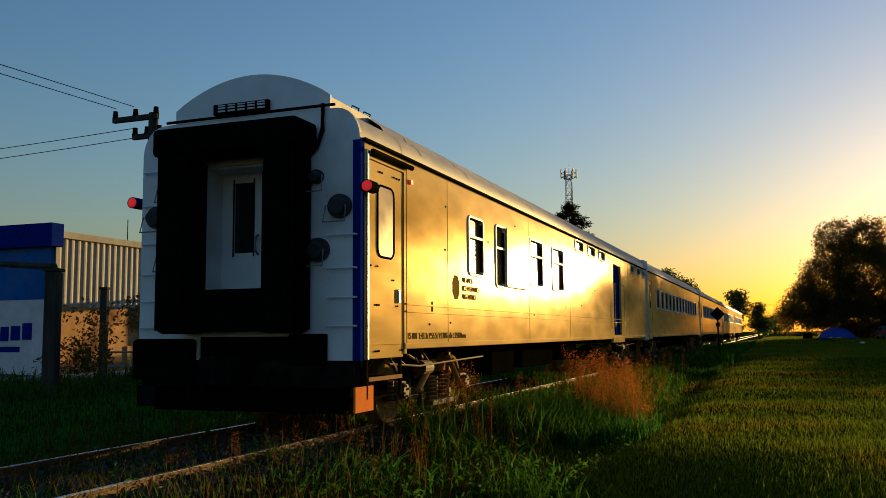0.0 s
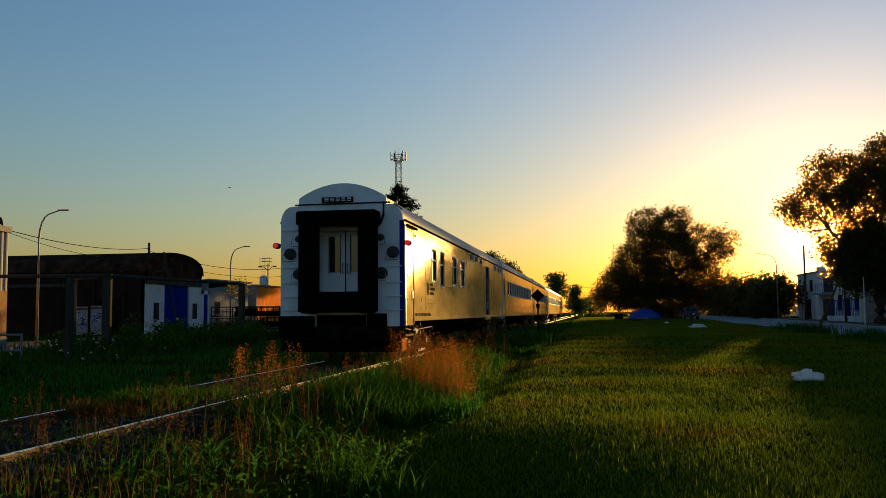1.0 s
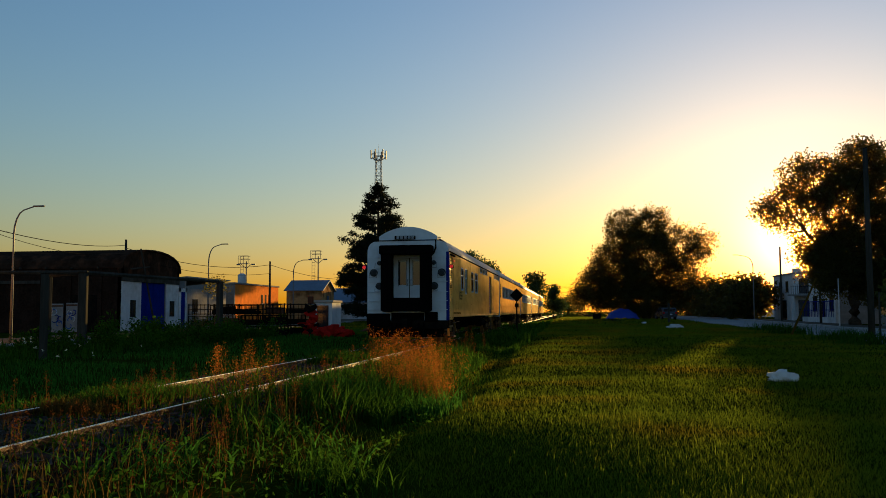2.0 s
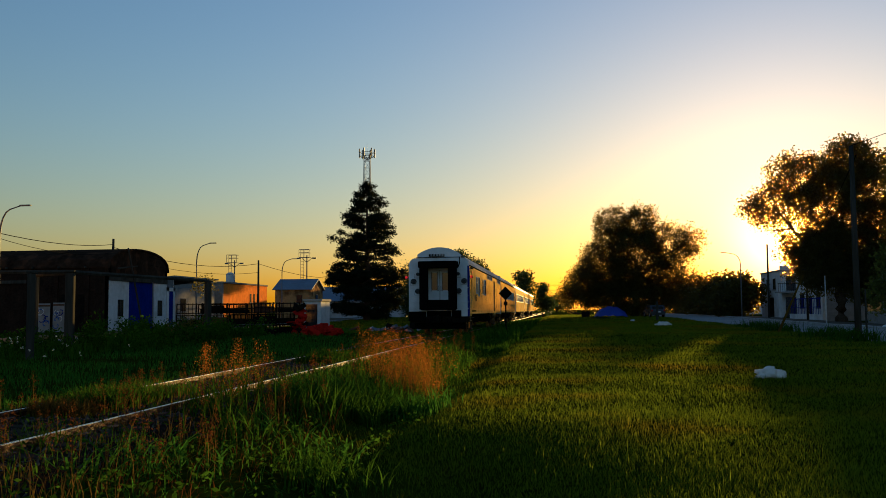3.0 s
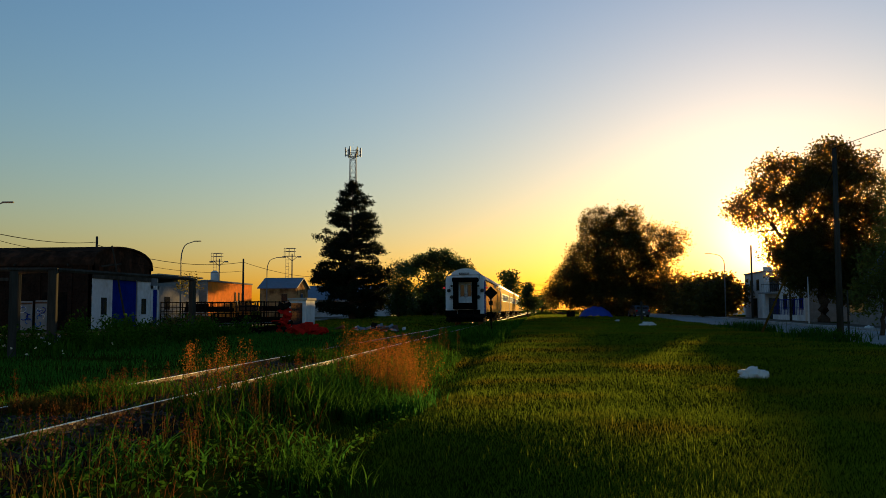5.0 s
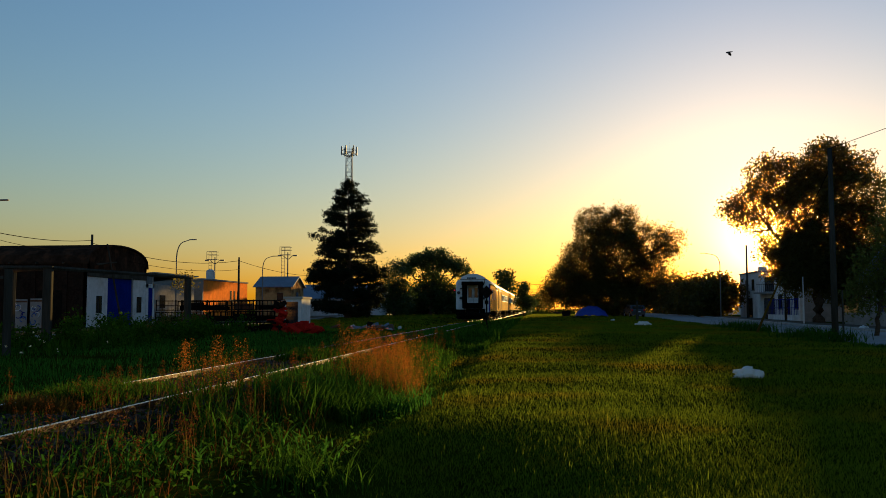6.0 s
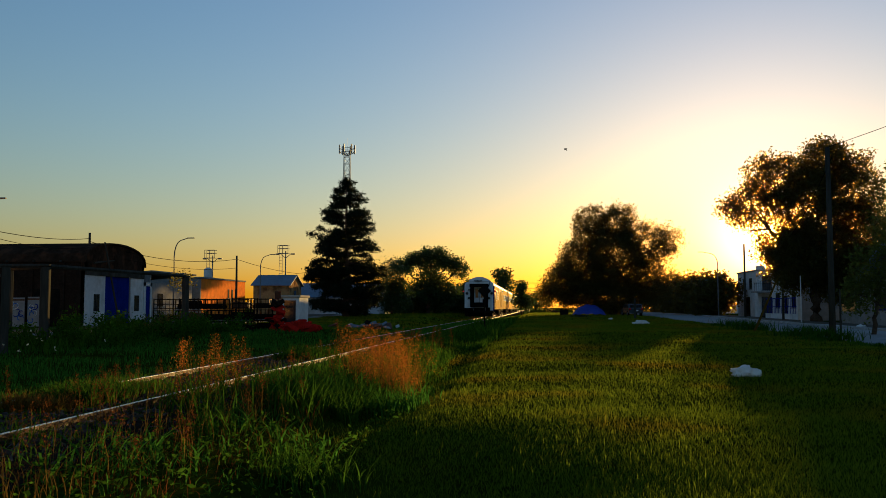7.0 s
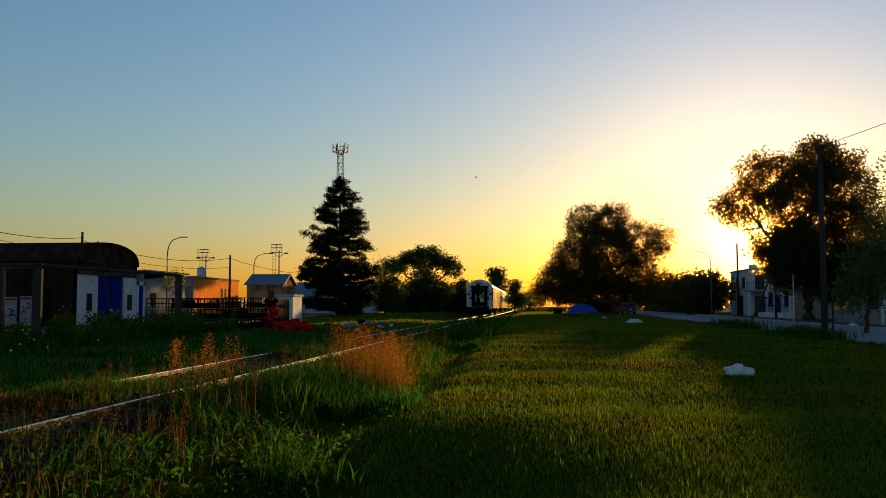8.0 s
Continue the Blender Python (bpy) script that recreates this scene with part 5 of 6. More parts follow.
def scrap(x, y, n, r, h, material, label, seed):
    rng = random.Random(seed)
    t = thing("scrap_heap", pose(x, y, ground_z(x, y)), label, "scrap heap")
    for k in range(n):
        w, d, e_ = rng.uniform(0.2, 0.7), rng.uniform(0.15, 0.5), rng.uniform(0.05, 0.3)
        o = part("scrap_piece", boxes((-w / 2, -d / 2, -e_ / 2, w / 2, d / 2, e_ / 2), bevel=0.03), rng.choice(material), t)
        rr = rng.uniform(0, r)
        an = rng.uniform(0, math.tau)
        o.matrix_basis = pose(rr * math.cos(an), rr * math.sin(an) * 0.5, rng.uniform(0.05, h) * (1 - 0.6 * rr / r) + 0.1, rng.uniform(-35, 35), rng.uniform(-35, 35), rng.uniform(0, 180))


scrap(-13.0, 47.5, 24, 1.1, 0.5, ["red"], "heap of red painted scrap metal", 1)
scrap(-12.7, 46.4, 30, 0.9, 0.4, ["red", "red", "red"], "heap of bent red sheet metal in the grass", 9)
scrap(-14.4, 47.6, 16, 0.45, 1.9, ["red", "red", "under"], "upright pile of red sheets and crates", 2)
scrap(-10.6, 55, 26, 2.4, 0.3, ["white", "under", "rust", "cement", "bluegrey"], "scattered pale scrap and rubble in the grass", 3)


def lattice_tower(x, y, h, w0, w1, label, head=True):
    t = thing("lattice_tower", pose(x, y, 0), label, "lattice tower")
    bm = bmesh.new()
    n = int(h / 1.9)
    def corner(k, z):
        w = w0 + (w1 - w0) * z / h
        return (w / 2 * (1 if k in (0, 1) else -1), w / 2 * (1 if k in (0, 3) else -1), z)
    r = 0.07
    for k in range(4):
        tube(bm, corner(k, 0), corner(k, h), r * 1.6, r * 1.2, n=5)
        for j in range(n):
            za, zb = h * j / n, h * (j + 1) / n
            tube(bm, corner(k, za), corner((k + 1) % 4, zb), r * 0.7, n=4)
            tube(bm, corner(k, zb), corner((k + 1) % 4, zb), r * 0.7, n=4)
    part("mast", bm, "lattice", t)
    if head:
        bm = bmesh.new()
        for k in range(12):
            an = k * math.tau / 12
            a1 = (k + 1) * math.tau / 12
            for z in (h - 0.6, h + 0.5):
                tube(bm, (2.0 * math.cos(an), 2.0 * math.sin(an), z), (2.0 * math.cos(a1), 2.0 * math.sin(a1), z), 0.07, n=4)
            tube(bm, (0, 0, h - 1.6), (2.0 * math.cos(an), 2.0 * math.sin(an), h - 0.6), 0.06, n=4)
        part("platform", bm, "lattice", t)
        for k in range(6):
            an = k * math.tau / 6 + 0.3
            part("antenna", boxes((2.15 * math.cos(an) - 0.16, 2.15 * math.sin(an) - 0.16, h - 1.0, 2.15 * math.cos(an) + 0.16, 2.15 * math.sin(an) + 0.16, h + 1.6), bevel=0.03), "lattice", t)
        part("lightning_rod", tube(bmesh.new(), (0, 0, h), (0, 0, h + 3.4), 0.05, 0.02, n=5), "lattice", t)


lattice_tower(-53.6, 244, 46.4, 2.6, 1.5, "tall steel lattice mast with a ring of antennas")


def flood_mast(x, y, h, label):
    t = thing("floodlight_mast", pose(x, y, 0.6), label, "floodlight mast", "floodlight masts")
    bm = bmesh.new()
    tube(bm, (0, 0, 0), (0, 0, h), 0.16, 0.1, n=8)
    tube(bm, (0, 0, h - 1.4), (-1.1, 0, h - 0.5), 0.06, n=5); tube(bm, (0, 0, h - 1.4), (1.1, 0, h - 0.5), 0.06, n=5)
    part("post", bm, "galv", t)
    bm = bmesh.new()
    for x0 in (-1.3, -0.7):
        tube(bm, (x0, 0.3, 0), (x0, 0.3, h + 1.0), 0.05, n=5)
    for k in range(int(h * 1.6)):
        tube(bm, (-1.3, 0.3, k / 1.6), (-0.7, 0.3, k / 1.6), 0.03, n=4)
    for z in (h - 0.5, h + 0.4, h + 1.0):
        tube(bm, (-1.3, 0.3, z), (0.7, 0.3, z), 0.045, n=4); tube(bm, (-1.3, -0.9, z), (0.7, -0.9, z), 0.045, n=4)
    for x0 in (-1.3, -0.3, 0.7):
        tube(bm, (x0, -0.9, h - 0.5), (x0, -0.9, h + 1.0), 0.04, n=4)
    part("ladder_and_cage", bm, "galv", t)
    for s in (-1, 1):
        part("floodlight", boxes((s * 1.5 - 0.4, -0.3, h - 0.75, s * 1.5 + 0.4, 0.2, h - 0.5), bevel=0.05), "galv", t)


flood_mast(-62.0, 163, 11.0, "floodlight mast with a caged ladder")
flood_mast(-47.6, 163, 11.8, "floodlight mast with a caged ladder and an aerial")


# ---------------------------------------------------------------- east side
def east_houses():
    simple_house("white_house", 23.9, 99, 8, 9, 5.1, "white", "two-storey white house with a flat roof and balcony", windows=[("s", 0.6, 1.6, 3.0, 4.6), ("s", 2.6, 3.8, 3.2, 4.5), ("s", 0.5, 2.2, 0.1, 2.3), ("w", 2, 3.2, 3.2, 4.4), ("w", 5, 6.2, 3.2, 4.4), ("w", 3, 5.4, 0.1, 2.3)])
    pp = thing("roof_parapet", pose(23.9, 99, ground_z(27, 103) + 5.1), "pale low roof parapet of the white house", "parapet")
    part("wall", boxes((0, 0, 0, 8, 0.2, 0.5), bevel=0.02), "white", pp)
    o = thing("balcony", pose(23.9, 97.6, ground_z(25, 99) + 2.6), "concrete balcony with a dark railing on the white house", "balcony")
    part("slab", boxes((-0.6, 0, 0, 4.0, 1.4, 0.16), bevel=0.02), "cement", o)
    part("railing", boxes((-0.6, 0, 1.0, 4.0, 0.04, 1.05), *[(-0.55 + k * 0.22, 0.01, 0.16, -0.52 + k * 0.22, 0.03, 1.0) for k in range(21)]), "under", o)
    part("pillar", boxes((-0.5, 0.1, -2.7, -0.2, 0.4, 0)), "white", o)
    part("pillar", boxes((3.6, 0.1, -2.7, 3.9, 0.4, 0)), "white", o)
    simple_house("blue_gate_house", 23.2, 81, 9, 9, 4.6, "white", "pale white house with a sloping roof behind a blue gate", roof="mono", roof_mat="tin", windows=[("s", 1.0, 2.2, 2.8, 3.8), ("s", 3.6, 4.8, 0.8, 2.2), ("s", 6.0, 7.2, 0.8, 2.2), ("w", 1.0, 2.2, 1.2, 2.6), ("w", 3.6, 4.6, 0.1, 2.3), ("w", 6.2, 7.6, 1.2, 2.6), ("w", 1.4, 2.4, 3.2, 4.1)], side_mat="cement")
    f = thing("garden_fence", pose(22.5, 78.5, ground_z(22.5, 82), 0, 0, 90), "blue metal fence on a low wall", "fence")
    part("base_wall", boxes((-0.1, -0.1, 0, 11.0, 0.1, 0.6)), "white", f)
    part("corner_pier", boxes((-0.15, -0.15, 0, 0.2, 0.2, 2.2)), "white", f)
    for k in range(22):
        part("bar", boxes((0.3 + k * 0.49, -0.02, 0.6, 0.335 + k * 0.49, 0.02, 2.0)), "blue", f)
    part("top_rail", boxes((0.2, -0.03, 1.96, 11.0, 0.03, 2.05)), "blue", f)
    part("mid_rail", boxes((0.2, -0.02, 1.2, 11.0, 0.02, 1.26)), "blue", f)
    simple_house("garden_house", 23.4, 56, 10, 11, 3.3, "cement", "grey low house with a sheet roof behind a garden wall", roof="gable", roof_mat="bluegrey", windows=[("s", 1.2, 2.3, 1.2, 2.4), ("w", 1.5, 3.0, 1.2, 2.5), ("w", 6, 7.5, 1.2, 2.5)])
    w = thing("garden_wall", pose(22.5, 50, ground_z(22, 54)), "weathered low garden wall", "wall")
    part("wall", boxes((0, 0, -0.1, 0.2, 18, 1.0), bevel=0.02), "cement", w)
    part("pier", boxes((-0.1, 5.6, 0, 0.3, 6.0, 1.7), (-0.1, 8.6, 0, 0.3, 9.0, 1.7), bevel=0.02), "white", w)
    simple_house("far_house", 24.0, 146, 9, 10, 3.2, "white", "low pale house in the shade of trees", windows=[("w", 2, 3.2, 1.0, 2.2), ("s", 1, 2, 1.0, 2.2)])
    simple_house("end_house", 24.0, 166, 9, 9, 3.0, "white", "low pale house far along the street", windows=[("s", 1.5, 3.0, 1.0, 2.1)])


east_houses()


def parked_car():
    x, y = 11.3, 107
    c = thing("parked_car", pose(x, y, ground_z(x, y), 0, 0, 8), "dark hatchback parked under the tree", "car")
    prof = [(-2.0, 0.3), (-2.05, 0.75), (-1.9, 0.95), (-1.55, 1.42), (-0.3, 1.48), (0.5, 1.40), (1.15, 0.98), (1.95, 0.82), (2.05, 0.5), (2.0, 0.3)]
    bm = extrude_profile(bmesh.new(), [(py, pz) for py, pz in prof], "x", -0.84, 0.84)
    bmesh.ops.bevel(bm, geom=bm.edges[:], offset=0.06, segments=2, affect="EDGES")
    part("body", bm, "carpaint", c)
    part("rear_window", boxes((-0.62, -1.90, 1.0, 0.62, -1.70, 1.3)), "glass", c)
    for s in (-1, 1):
        part("tail_light", boxes((s * 0.72 - 0.1, -2.06, 0.72, s * 0.72 + 0.1, -1.98, 0.92), bevel=0.02), "red", c)
        part("side_window", boxes((s * 0.845 - 0.01, -1.2, 1.0, s * 0.845 + 0.01, 0.5, 1.32)), "glass", c)
        for yy in (-1.25, 1.3):
            bm = bmesh.new()
            tube(bm, (s * 0.66, yy, 0.31), (s * 0.86, yy, 0.31), 0.31, n=20)
            wh = part("wheel", bm, "black", c)
            bm = bmesh.new()
            tube(bm, (s * 0.86, yy, 0.31), (s * 0.87, yy, 0.31), 0.19, n=14)
            part("rim", bm, "galv", wh)
    part("bumper", boxes((-0.8, -2.1, 0.32, 0.8, -1.98, 0.55), bevel=0.03), "carpaint", c)
    part("number_plate", boxes((-0.25, -2.115, 0.6, 0.25, -2.06, 0.72)), "white", c)


def tarp_tent():
    x, y = 6.3, 108
    t = thing("tarpaulin_tent", pose(x, y, ground_z(x, y)), "slack blue tarpaulin shelter under the tree", "tent")
    bm = bmesh.new()
    n = 12
    g = [[bm.verts.new((-2.0 + 4.0 * i / n, -1.2 + 2.4 * j / 6, 0.05 + 1.25 * math.sin(math.pi * i / n) ** 0.6 * (1 - abs(j - 3) / 3.3) + 0.06 * math.sin(i * 2.1 + j))) for i in range(n + 1)] for j in range(7)]
    for r0, r1 in zip(g, g[1:]):
        for k in range(n):
            bm.faces.new((r0[k], r0[k + 1], r1[k + 1], r1[k]))
    part("sheet", bm, "tarp", t, smooth=True)
    bm = bmesh.new()
    for sx in (-1.6, 1.6):
        tube(bm, (sx, 0, 0), (sx, 0, 0.9), 0.03, n=6)
    part("tent_pole", bm, "wood", t)
    b = thing("dark_bin", pose(x - 3.0, y, ground_z(x - 3, y)), "dark rubbish bin beside the shelter", "bin")
    part("bin_body", boxes((-0.5, -0.3, 0, 0.5, 0.3, 0.7), bevel=0.05), "under", b)


def plastic_sack(x, y, s, label, seed):
    rng = random.Random(seed)
    bm = bmesh.new()
    bmesh.ops.create_icosphere(bm, subdivisions=4, radius=1)
    for v in bm.verts:
        d = v.co.normalized()
        k = 1 + 0.5 * noise.noise(d * 1.5 + Vector((seed, 0, 0))) + 0.5 * abs(noise.noise(d * 3.6 + Vector((seed, 3, 0)))) + 0.3 * abs(noise.noise(d * 8))
        v.co = Vector((d.x * 0.52 * k, d.y * 0.34 * k, max(-0.05, d.z * 0.25 * k + 0.12)))
        v.co *= s
    o = part("plastic_sack", bm, "plastic", smooth=True)
    o.location = (x, y, ground_z(x, y) + 0.02)
    tagged(o, label, "sack")


parked_car()
tarp_tent()
plastic_sack(4.72, 20.8, 0.52, "crumpled white plastic sack lying on the lawn", 1)
plastic_sack(7.6, 66, 0.8, "small white litter bag on the far lawn", 2)
plastic_sack(6.9, 84, 0.4, "small scrap of white litter on the lawn", 3)
plastic_sack(19.6, 56, 0.5, "small scrap of white litter by the street", 4)


def diamond_sign():
    x, y = -2.75, 46.5
    s = thing("diamond_sign", pose(x, y, ground_z(x, y)), "small dark diamond-shaped railway sign on a thin post", "railway sign")
    part("post", boxes((-0.04, -0.03, 0, 0.04, 0.03, 2.5), bevel=0.008), "under", s)
    d = 0.36
    part("diamond_plate", extrude_profile(bmesh.new(), [(0, 2.35 - d), (d, 2.35), (0, 2.35 + d), (-d, 2.35)], "y", -0.06, -0.03), "under", s)
    part("lower_plate", boxes((-0.1, -0.06, 1.72, 0.1, -0.03, 1.92), bevel=0.01), "under", s)


diamond_sign()


def stake(x, y, h, label, lean=0.0, material="wood", r=0.05):
    o = part("stake", tube(bmesh.new(), (0, 0, -0.1), (0, 0, h), r, r * 0.7, n=7), material)
    o.matrix_basis = pose(x, y, ground_z(x, y), 0, lean, 0)
    tagged(o, label, "stake")


stake(9.6, 88, 1.9, "dark post on the lawn edge", r=0.14)
stake(11.9, 50, 3.4, "slanting pale timber pole", lean=24, material="straw", r=0.07)
stake(13.5, 41, 2.2, "dark wooden stake beside the pole")
stake(19.6, 68, 3.6, "thin white post on the pavement", material="white", r=0.05)


# ---------------------------------------------------------------- grass and weeds
def blades(x, y, height, width, lean, rng, seg=3, lift=0.0):
    """Curved tapering blades as strips of quads: arrays of feet; returns (n * seg, 4, 3)."""
    n = len(x)
    z = np.array([ground_z(a_, b_) for a_, b_ in zip(x, y)]) + lift
    an = rng.random(n) * math.tau
    side = np.stack([np.cos(an), np.sin(an), np.zeros(n)], 1)
    to = np.stack([-np.sin(an), np.cos(an), np.zeros(n)], 1)
    foot = np.stack([x, y, z], 1)
    out = []
    for k in range(seg):
        ring = []
        for t in (k / seg, (k + 1) / seg):
            c = foot + to * (lean * height * t ** 2)[:, None] + np.array([0, 0, 1.0]) * (height * (t - 0.35 * np.minimum(1, lean) * t ** 2.4))[:, None]
            w = (width * (1 - t) ** 0.7 * (0.55 + 0.45 * min(1, t * 4)))[:, None]
            ring.append((c - side * w, c + side * w))
        out.append(np.stack([ring[0][0], ring[0][1], ring[1][1], ring[1][0]], 1))
    return np.stack(out, 1).reshape(-1, 4, 3)


def build_lawn():
    rng = np.random.default_rng(51)
    d = 5.5 + 75 * rng.random(420000) ** 2.1
    az = np.radians(rng.uniform(-37, 30, len(d)))
    x, y = d * np.sin(az), d * np.cos(az)
    edge = TRACK_X + 4.5 + 0.35 * np.sin(y * 0.9) - 1.3 * np.clip((y - 9) / 8, 0, 1)
    keep = (x > edge - 1.2 * rng.random(len(d)) ** 4) & (x < 12.9)
    x, y, d = x[keep], y[keep], d[keep]
    patch = np.array([noise.noise((a_ * 0.5, b_ * 0.5, 3)) for a_, b_ in zip(x, y)])
    h = (0.04 + 0.04 * rng.random(len(x)) + 0.05 * np.maximum(0, patch)) * (1 + d / 70)
    quads("lawn_grass", blades(x, y, h, 0.0035 + 0.0005 * d, 0.3 + 0.8 * rng.random(len(x)), rng, seg=1), "blade", None, "short mown grass blades of the lawn", "stuff")["category"] = "grass"


def build_rough(name, n, region, hmin, hmax, w, material, label, seed, seg=3, clump=0.0, lean=(0.15, 0.7), lift=0.0):
    rng = np.random.default_rng(seed)
    x0, x1, y0, y1 = region
    x = rng.uniform(x0, x1, n); y = y0 + (y1 - y0) * rng.random(n) ** 1.5
    dens = np.array([noise.noise((a_ * 0.45 + seed, b_ * 0.45, 1)) for a_, b_ in zip(x, y)])
    keep = dens > -0.2 + clump - 0.3 * rng.random(n)
    x, y, dens = x[keep], y[keep], dens[keep]
    h = rng.uniform(hmin, hmax, len(x)) * (0.75 + 0.7 * np.maximum(0, dens + 0.15))
    quads(name, blades(x, y, h, w * (0.6 + 0.8 * rng.random(len(x))) * (1 + y / 60), rng.uniform(*lean, len(x)), rng, seg, lift), material, None, label, "stuff")["category"] = "grass"


def seed_heads(name, feet, hmin, hmax, head, n_leaf, leaf, label, seed, material="seed"):
    """Thin stalks that end in loose, reddish panicles."""
    rng = np.random.default_rng(seed)
    x, y = feet
    h = rng.uniform(hmin, hmax, len(x))
    lean = rng.uniform(0.02, 0.25, len(x))
    st = blades(x, y, h, np.full(len(x), 0.004) * (1 + y / 40), lean, rng, seg=2)
    tips = st.reshape(-1, 2, 4, 3)[:, 1, 2]
    u = rng.random((len(x), n_leaf, 1))
    c = tips[:, None] - np.array([0, 0, 1.0]) * u * head + rng.normal(0, 1, (len(x), n_leaf, 3)) * head * (0.05 + 0.13 * u) * np.array([1, 1, 0.5])
    o = quads(name, leaf_quads(c.reshape(-1, 3), leaf, rng), material, None, label, "stuff")
    o["category"] = "weeds"
    s = quads(name + "_stalks", st, "straw", None, "dry thin weed stalks", "stuff")
    s["category"] = "weeds"


def tuft(x, y, n, h, w, label, seed, material="weed", r=0.12):
    rng = np.random.default_rng(seed)
    bx, by = x + rng.normal(0, r, n), y + rng.normal(0, r, n)
    o = quads("grass_tuft", blades(bx, by, h * rng.uniform(0.6, 1.2, n), np.full(n, w), rng.uniform(0.2, 1.2, n), rng, 4), material, None, label)
    tagged(o, label, "grass tuft", kind="stuff")


def build_weeds():
    rng = np.random.default_rng(60)
    right = (TRACK_X + 1.2, TRACK_X + 3.45, 13.0, 34)
    build_rough("verge_grass", 6500, right, 0.2, 0.55, 0.012, "weed", "rank green grass along the track", 61, clump=0.34, lean=(0.2, 1.3))
    build_rough("near_weeds", 2600, (-8.5, -2.5, 5.0, 11.5), 0.08, 0.28, 0.008, "lush", "rank green weeds in the foreground", 62, clump=0.42, lean=(0.3, 1.5))
    build_rough("arching_grass", 700, (-4.3, -2.4, 6.5, 12.5), 0.25, 0.55, 0.013, "lush", "long arching grass blades in the foreground", 77, seg=4, clump=0.36, lean=(0.7, 1.7))
    build_rough("track_grass", 9000, (TRACK_X - 1.7, TRACK_X + 1.9, 5.0, 75), 0.06, 0.2, 0.007, "weed", "grass growing between the rails", 63, clump=0.06, lift=0.13)
    build_rough("rail_weeds", 1100, (TRACK_X + 0.95, TRACK_X + 1.7, 13.5, 24), 0.2, 0.42, 0.012, "weed", "tall weeds crowding the rail", 75, clump=0.1)
    build_rough("rail_weeds", 2200, (TRACK_X - 0.75, TRACK_X + 0.1, 10.8, 14.4), 0.22, 0.4, 0.010, "straw", "yellowing weeds growing between the rails", 76, clump=0.0, lift=0.12, lean=(0.2, 1.0))
    build_rough("rail_weeds", 1500, (TRACK_X - 0.75, TRACK_X + 0.2, 11.4, 14.4), 0.22, 0.4, 0.010, "weed", "green weeds growing between the rails", 85, clump=0.0, lift=0.12, lean=(0.2, 1.0))
    build_rough("rail_weeds", 2600, (TRACK_X - 0.5, TRACK_X + 0.6, 22, 30), 0.25, 0.48, 0.014, "weed", "weeds growing between the rails", 78, clump=0.05, lift=0.1)
    build_rough("dry_grass", 2500, (TRACK_X - 1.4, TRACK_X + 2.8, 6.0, 30), 0.15, 0.4, 0.006, "straw", "dry straw among the weeds", 64, clump=0.05, lift=0.08)
    build_rough("west_grass", 42000, (-22.4, TRACK_X - 1.2, 6.0, 62), 0.08, 0.26, 0.012, "lush", "rough green grass between track and street", 65)
    build_rough("west_weeds", 5000, (-21.5, -15.5, 14, 46), 0.3, 0.8, 0.02, "weed", "tall weeds under the old posts", 66, clump=0.2)
    build_rough("far_verge", 9000, (TRACK_X + 1.3, TRACK_X + 4.2, 34, 110), 0.2, 0.5, 0.014, "weed", "rank grass along the far track", 67)
    build_rough("kerb_weeds", 1300, (12.2, 12.9, 33, 75), 0.08, 0.22, 0.015, "weed", "weeds along the street edge", 68, clump=0.1)
    build_rough("dead_twigs", 1000, (-5.2, -3.0, 7.0, 13.5), 0.14, 0.4, 0.0035, "seed", "tangled reddish dead stems beside the rail", 79, clump=-0.05, lean=(0.3, 1.6))
    build_rough("dead_twigs", 350, (-8.0, -3.0, 6.0, 12.0), 0.3, 0.65, 0.003, "straw", "thin dry stems standing above the weeds", 81, clump=0.05, lean=(0.1, 0.7))
    for k, (x, y) in enumerate(((-4.1, 13.7), (-3.6, 13.9), (-3.1, 14.2), (-2.6, 14.7), (-3.8, 14.8), (-2.3, 15.4), (-3.2, 15.2), (-4.3, 15.0))):
        tuft(x, y, 130, 0.52, 0.013, "dense broad-bladed green grass clump beside the track", 140 + k, "lush", r=0.24)
    build_rough("far_rail_weeds", 5200, (TRACK_X + 0.95, TRACK_X + 2.6, 28, 100), 0.22, 0.5, 0.02, "weed", "rank weeds hiding the far rail", 82, clump=-0.05)
    build_rough("far_rail_weeds", 3600, (TRACK_X - 0.8, TRACK_X + 0.8, 26, 96), 0.16, 0.3, 0.016, "lush", "grass grown over the far sleepers", 83, clump=0.0, lift=0.1)
    build_rough("verge_brush", 1500, (TRACK_X + 2.2, TRACK_X + 4.4, 40, 80), 0.4, 0.85, 0.03, "weed", "tall brush on the verge", 84, clump=0.3)
    n = 130
    seed_heads("red_weeds", (rng.uniform(-7.4, -3.4, n), 7.0 + 8 * rng.random(n) ** 1.3), 0.35, 0.7, 0.26, 60, 0.010, "reddish weed seed heads beside the rail", 70)
    n = 80
    seed_heads("red_weeds", (rng.uniform(TRACK_X + 1.2, TRACK_X + 3.2, n), rng.uniform(14, 34, n)), 0.5, 0.9, 0.3, 60, 0.013, "reddish weed seed heads beside the rail", 71)
    n = 210
    a_, r_ = rng.random(n) * math.tau, np.sqrt(rng.random(n))
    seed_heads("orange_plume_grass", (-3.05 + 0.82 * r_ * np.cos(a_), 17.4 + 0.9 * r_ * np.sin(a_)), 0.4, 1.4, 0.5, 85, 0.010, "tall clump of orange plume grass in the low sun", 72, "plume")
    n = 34
